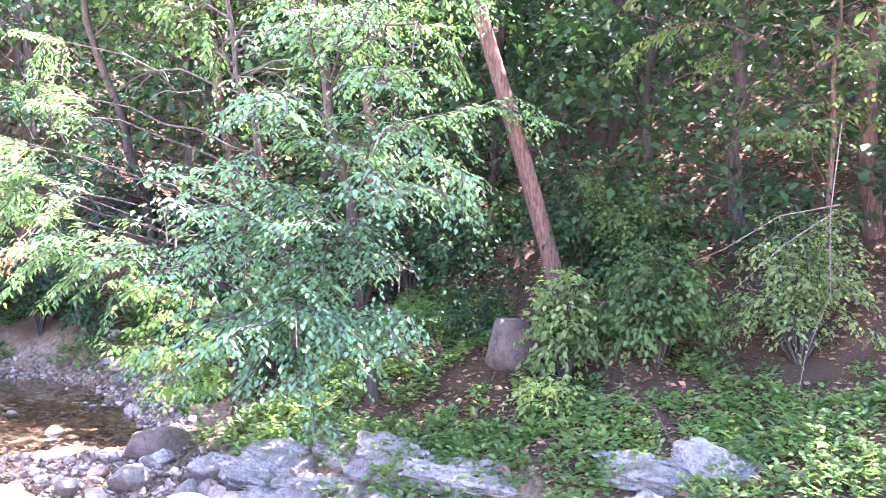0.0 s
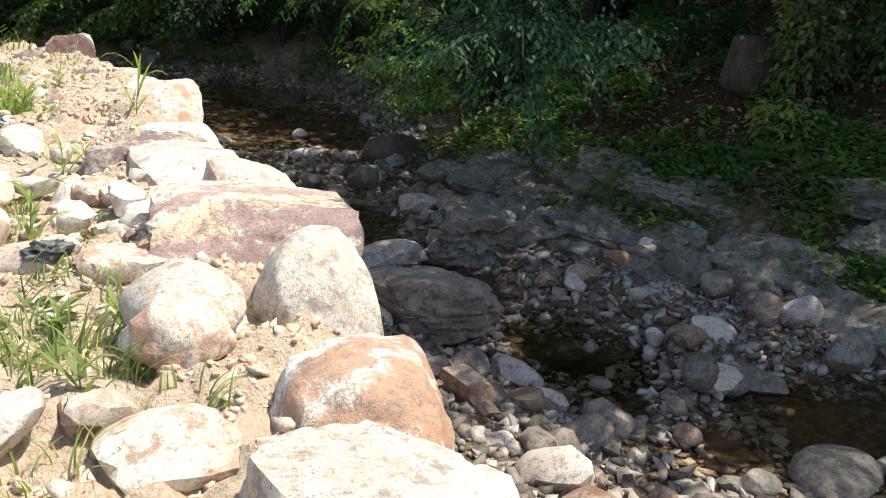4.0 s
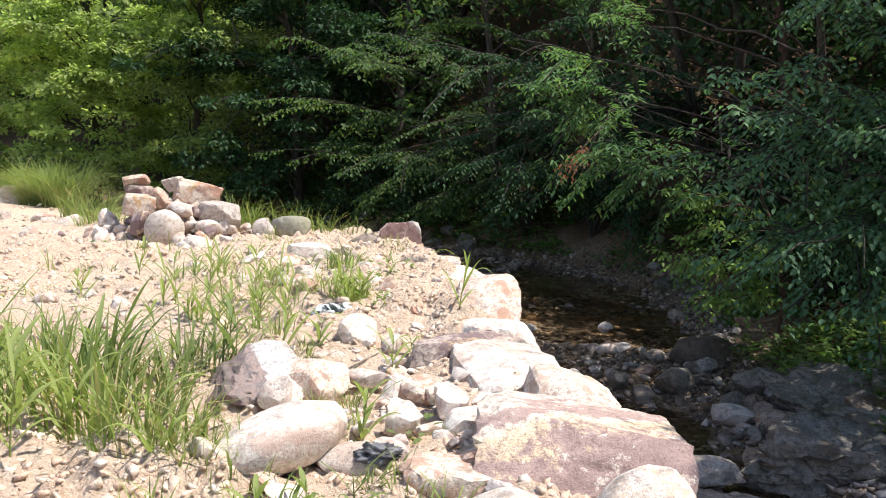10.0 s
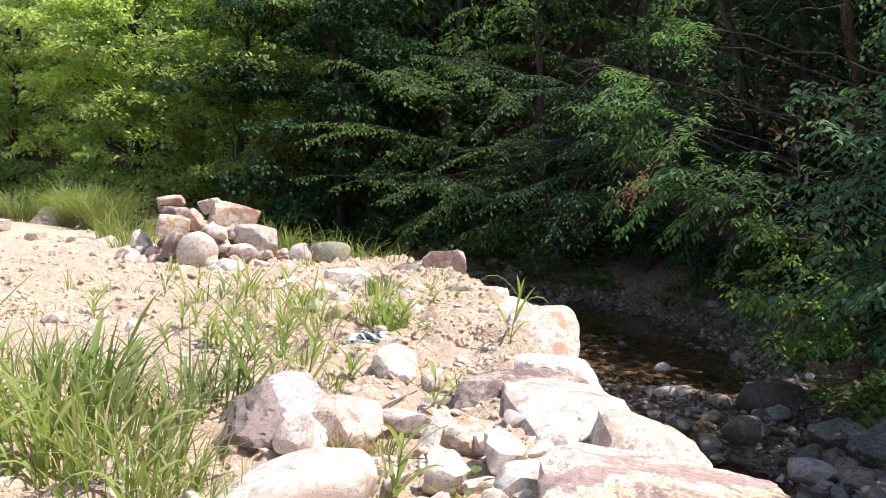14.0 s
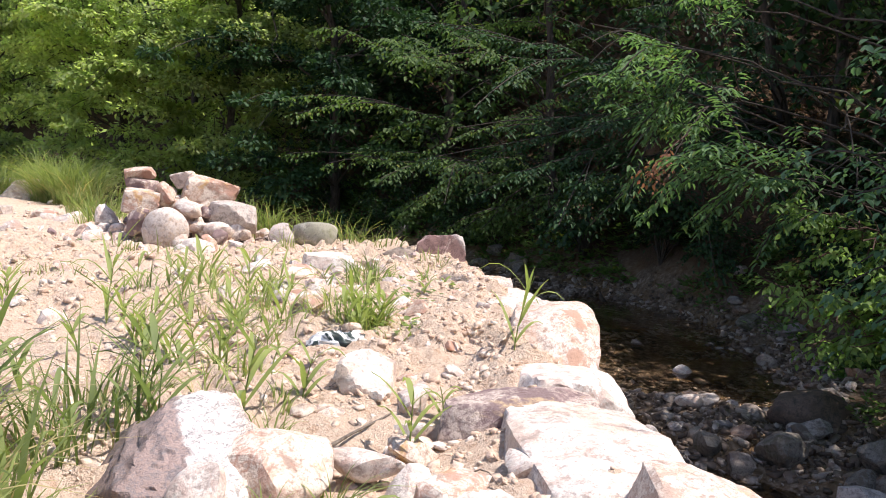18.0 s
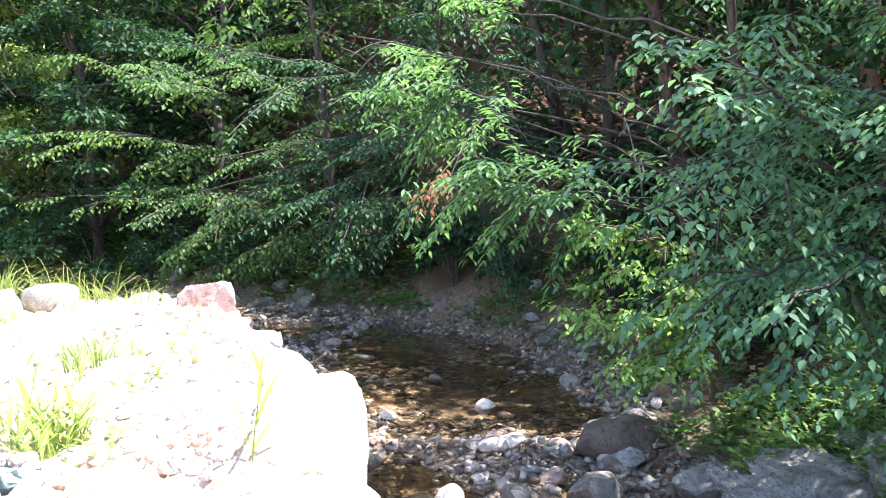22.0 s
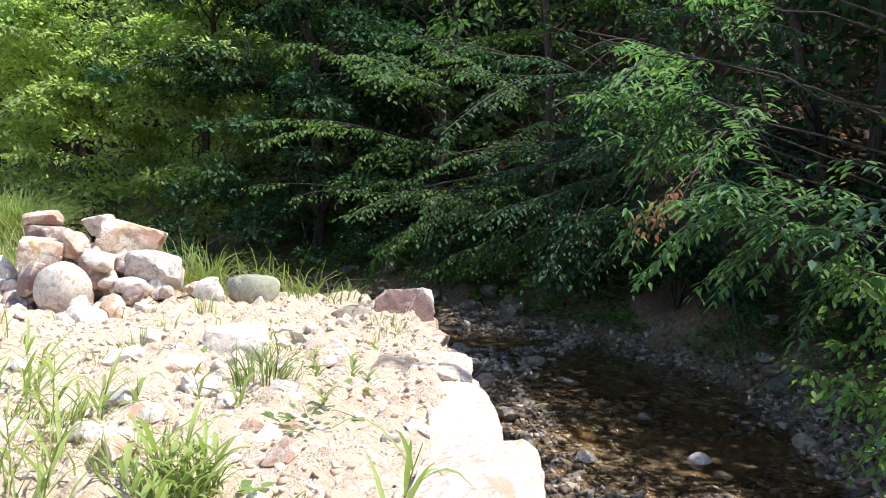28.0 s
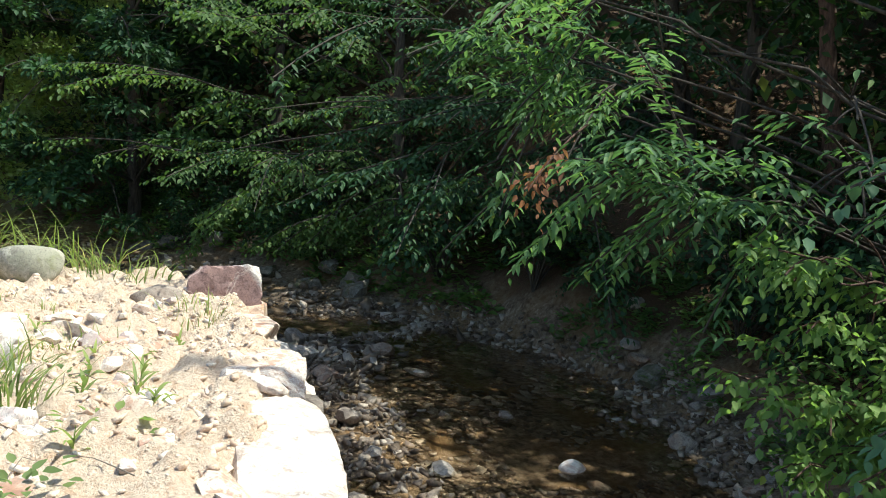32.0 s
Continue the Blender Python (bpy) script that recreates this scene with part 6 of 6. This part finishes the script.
def reed_bed():
    rng = np.random.RandomState(52)
    for k in range(24):
        x, y = rng.uniform(-3.3, -0.8), rng.uniform(7.6, 11.6)
        reed("young reed with arching green leaves", x, y, rng.uniform(0.3, 0.62), 1500 + k)
    for k in range(22):
        x, y = rng.uniform(-2.9, -1.2), rng.uniform(4.4, 7.0)
        reed("tall reed with broad arching leaves", x, y, rng.uniform(0.45, 0.75), 1600 + k)
    for k in range(12):
        x, y = rng.uniform(-0.9, 0.1), rng.uniform(2.9, 4.2)
        reed("small reed among the stones", x, y, rng.uniform(0.2, 0.34), 1700 + k)
    for k in range(14):
        x, y = rng.uniform(-1.4, 0.3), rng.uniform(10.5, 14.5)
        reed("small reed among the stones", x, y, rng.uniform(0.2, 0.4), 1750 + k)


    for k in range(9):
        x, y = rng.normal(-0.52, 0.13), rng.normal(8.9, 0.16)
        reed("leafy green reed beside a plastic bag", x, y, rng.uniform(0.3, 0.5), 1800 + k)
    for k in range(12):
        x, y = rng.uniform(-2.2, -0.9), rng.uniform(7.1, 9.6)
        reed("young reed with arching green leaves", x, y, rng.uniform(0.3, 0.6), 1850 + k)


reed_bed()
# single reeds by the wall's edge
for k, (x, y, ht) in enumerate(((0.54, 8.42, 0.72), (0.34, 3.45, 0.3), (-0.12, 6.6, 0.42), (-1.55, 10.1, 0.6), (-0.32, 5.0, 0.45), (0.05, 7.1, 0.28), (-0.95, 6.9, 0.6), (-0.7, 7.2, 0.4))):
    reed("lone reed stalk with long narrow leaves", x, y, ht, 1900 + k)


def crumpled(name, label, x, y, size, seed, colors, lift=0.04):
    """A crumpled plastic bag: a creased sheet folded over itself."""
    m, nt, b = mat(name + "_film", 0.5, 0.4)
    c = ramp(nt, noise_tex(nt, coords(nt), 3.2, 3, 0.6, 1.5), [(0.41, colors[0]), (0.48, colors[1]), (0.52, colors[2])])
    nt.links.new(c, b.inputs["Base Color"])
    rng = np.random.RandomState(seed)
    v, f = ICO[4]
    o = rng.uniform(0, 30, 3)
    r = 1 + 0.35 * (1 - np.abs(vnoise(v[:, 0] * 3 + o[0], v[:, 1] * 3 + v[:, 2] * 2, seed)) * 2) + 0.18 * (1 - 2 * np.abs(vnoise(v[:, 0] * 7 + o[1], v[:, 2] * 7 + v[:, 1] * 5, seed + 1)))
    p = v * r[:, None] * np.array(size) * 0.5
    ob = new(name, mesh_of(name, p, f, m, False))
    ob.matrix_basis = pose(x, y, h_at(x, y) + lift, 0, 0, 20)
    return tagged(ob, label, "litter")


crumpled("plastic_bag", "crumpled white and dark green plastic bag", -0.62, 8.5, (0.40, 0.30, 0.17), 61, ((0.012, 0.018, 0.017), (0.03, 0.055, 0.048), (0.80, 0.81, 0.80)))
crumpled("black_rag", "crumpled black plastic scrap on a stone", -0.24, 4.56, (0.20, 0.16, 0.07), 62, ((0.02, 0.02, 0.022), (0.06, 0.06, 0.065), (0.16, 0.16, 0.17)), 0.12)
crumpled("teal_scrap", "piece of teal plastic netting on the sand", -1.25, 3.47, (0.18, 0.16, 0.07), 63, ((0.02, 0.30, 0.26), (0.05, 0.42, 0.36), (0.10, 0.50, 0.44)), 0.02)
crumpled("blue_scrap", "small blue and white plastic scrap", -1.0, 10.75, (0.10, 0.08, 0.05), 64, ((0.10, 0.20, 0.42), (0.45, 0.55, 0.70), (0.75, 0.78, 0.80)), 0.03)


def stick(label, pts, r, name="dead_branch", mat_=None):
    v, f = tube(np.array(pts, float), r, r * 0.35, 6, 0.15, 3)
    return tagged(new(name, mesh_of(name, v, f, mat_ or M_TWIG, True)), label, "branch")


stick("bare pale bough showing among the leaves", [(-4.6, 27.6, 5.2), (-4.3, 26.9, 4.5), (-4.35, 26.4, 4.1), (-4.0, 26.0, 3.7)], 0.035)
stick("thin dry stick lying on the sand", [(-0.55, 6.4, h_at(-0.55, 6.4) + 0.02), (-0.4, 6.7, h_at(-0.4, 6.7) + 0.05), (-0.22, 7.05, h_at(-0.22, 7.05) + 0.06)], 0.012)


def dead_branches():
    """Bare pale branches and a hanging vine on the bank."""
    rng = np.random.RandomState(91)
    stick("pale dead vine hanging down the bank", [(10.9, 5.9, 3.4), (10.75, 5.95, 2.2), (10.7, 5.9, 1.2), (10.3, 6.0, 0.4), (10.1, 6.0, h_at(10.1, 6.0))], 0.009, "dead_vine")
    stick("pale dead bough reaching over a shrub", [(10.9, 5.9, 2.35), (10.5, 6.5, 2.2), (10.0, 7.0, 1.75), (9.7, 7.3, 1.55)], 0.010)
    stick("thin pale bough behind a shrub", [(10.85, 5.95, 2.25), (10.4, 6.4, 1.8), (10.0, 6.8, 1.25)], 0.011)
    for k in range(26):
        y = rng.uniform(4, 13)
        x = float(bank_x(y)) + rng.uniform(0.3, 3.5)
        z = h_at(x, y)
        a = rng.uniform(0, 6.283)
        L = rng.uniform(0.3, 1.1)
        p = [(x + math.cos(a) * L * t, y + math.sin(a) * L * t, h_at(x + math.cos(a) * L * t, y + math.sin(a) * L * t) + 0.03 + rng.uniform(0, 0.08)) for t in (0, 0.35, 0.7, 1)]
        stick("dry twig lying on the bank", p, rng.uniform(0.006, 0.016), "twig")["group"] = "twigs on the bank"


dead_branches()


def withered_bough():
    """A broken bough whose leaves have dried."""
    rng = np.random.RandomState(95)
    ob = tagged(new("withered_bough"), "broken bough with dry reddish leaves", "branch")
    ob.location = (2.78, 13.75, 1.62)
    p = bough((0.45, 0.35, 0.32), (-0.15, -0.2, -0.24), 0.05, 7)
    v, f = tube(p, 0.012, 0.004, 5)
    part("stem", mesh_of("stem", v, f, M_BARK, True), ob)
    (b, al, u, s), _ = sprays(rng, p, 0.30, 0.085, 0.03, 0.7, 0.5, 0.45, 0.9)
    part("dry_leaves", leaf_cloud("dry_leaves", b, al, u, s, M_LEAF_RED, 6), ob)["kind"] = "stuff"


withered_bough()


def dry_brush():
    """Twigs and dry stalks gathered beside the stone heap and along the sand."""
    rng = np.random.RandomState(97)
    for k in range(16):
        x, y = rng.normal(-2.75, 0.22), rng.normal(16.1, 0.2)
        a, L = rng.uniform(0, 6.283), rng.uniform(0.2, 0.5)
        z = h_at(x, y) + rng.uniform(0.03, 0.14)
        stick("dead twig in a small pile of brush", [(x, y, z), (x + math.cos(a) * L * 0.5, y + math.sin(a) * L * 0.5, z + 0.04), (x + math.cos(a) * L, y + math.sin(a) * L, h_at(x, y) + 0.02)], rng.uniform(0.005, 0.012), "twig", M_BARK)["group"] = "twigs of the brush pile"
    for k in range(90):
        x, y = rng.uniform(-2.8, 0.3), rng.uniform(3.0, 12.5)
        a, L = rng.uniform(0, 6.283), rng.uniform(0.12, 0.4)
        p = [(x + math.cos(a) * L * t, y + math.sin(a) * L * t, h_at(x + math.cos(a) * L * t, y + math.sin(a) * L * t, 1) + 0.012 + 0.03 * t * (1 - t) * 4) for t in (0, 0.33, 0.66, 1)]
        stick("dry stalk lying on the sand", p, rng.uniform(0.002, 0.005), "dry_stalk")["group"] = "dry stalks on the sand"


dry_brush()
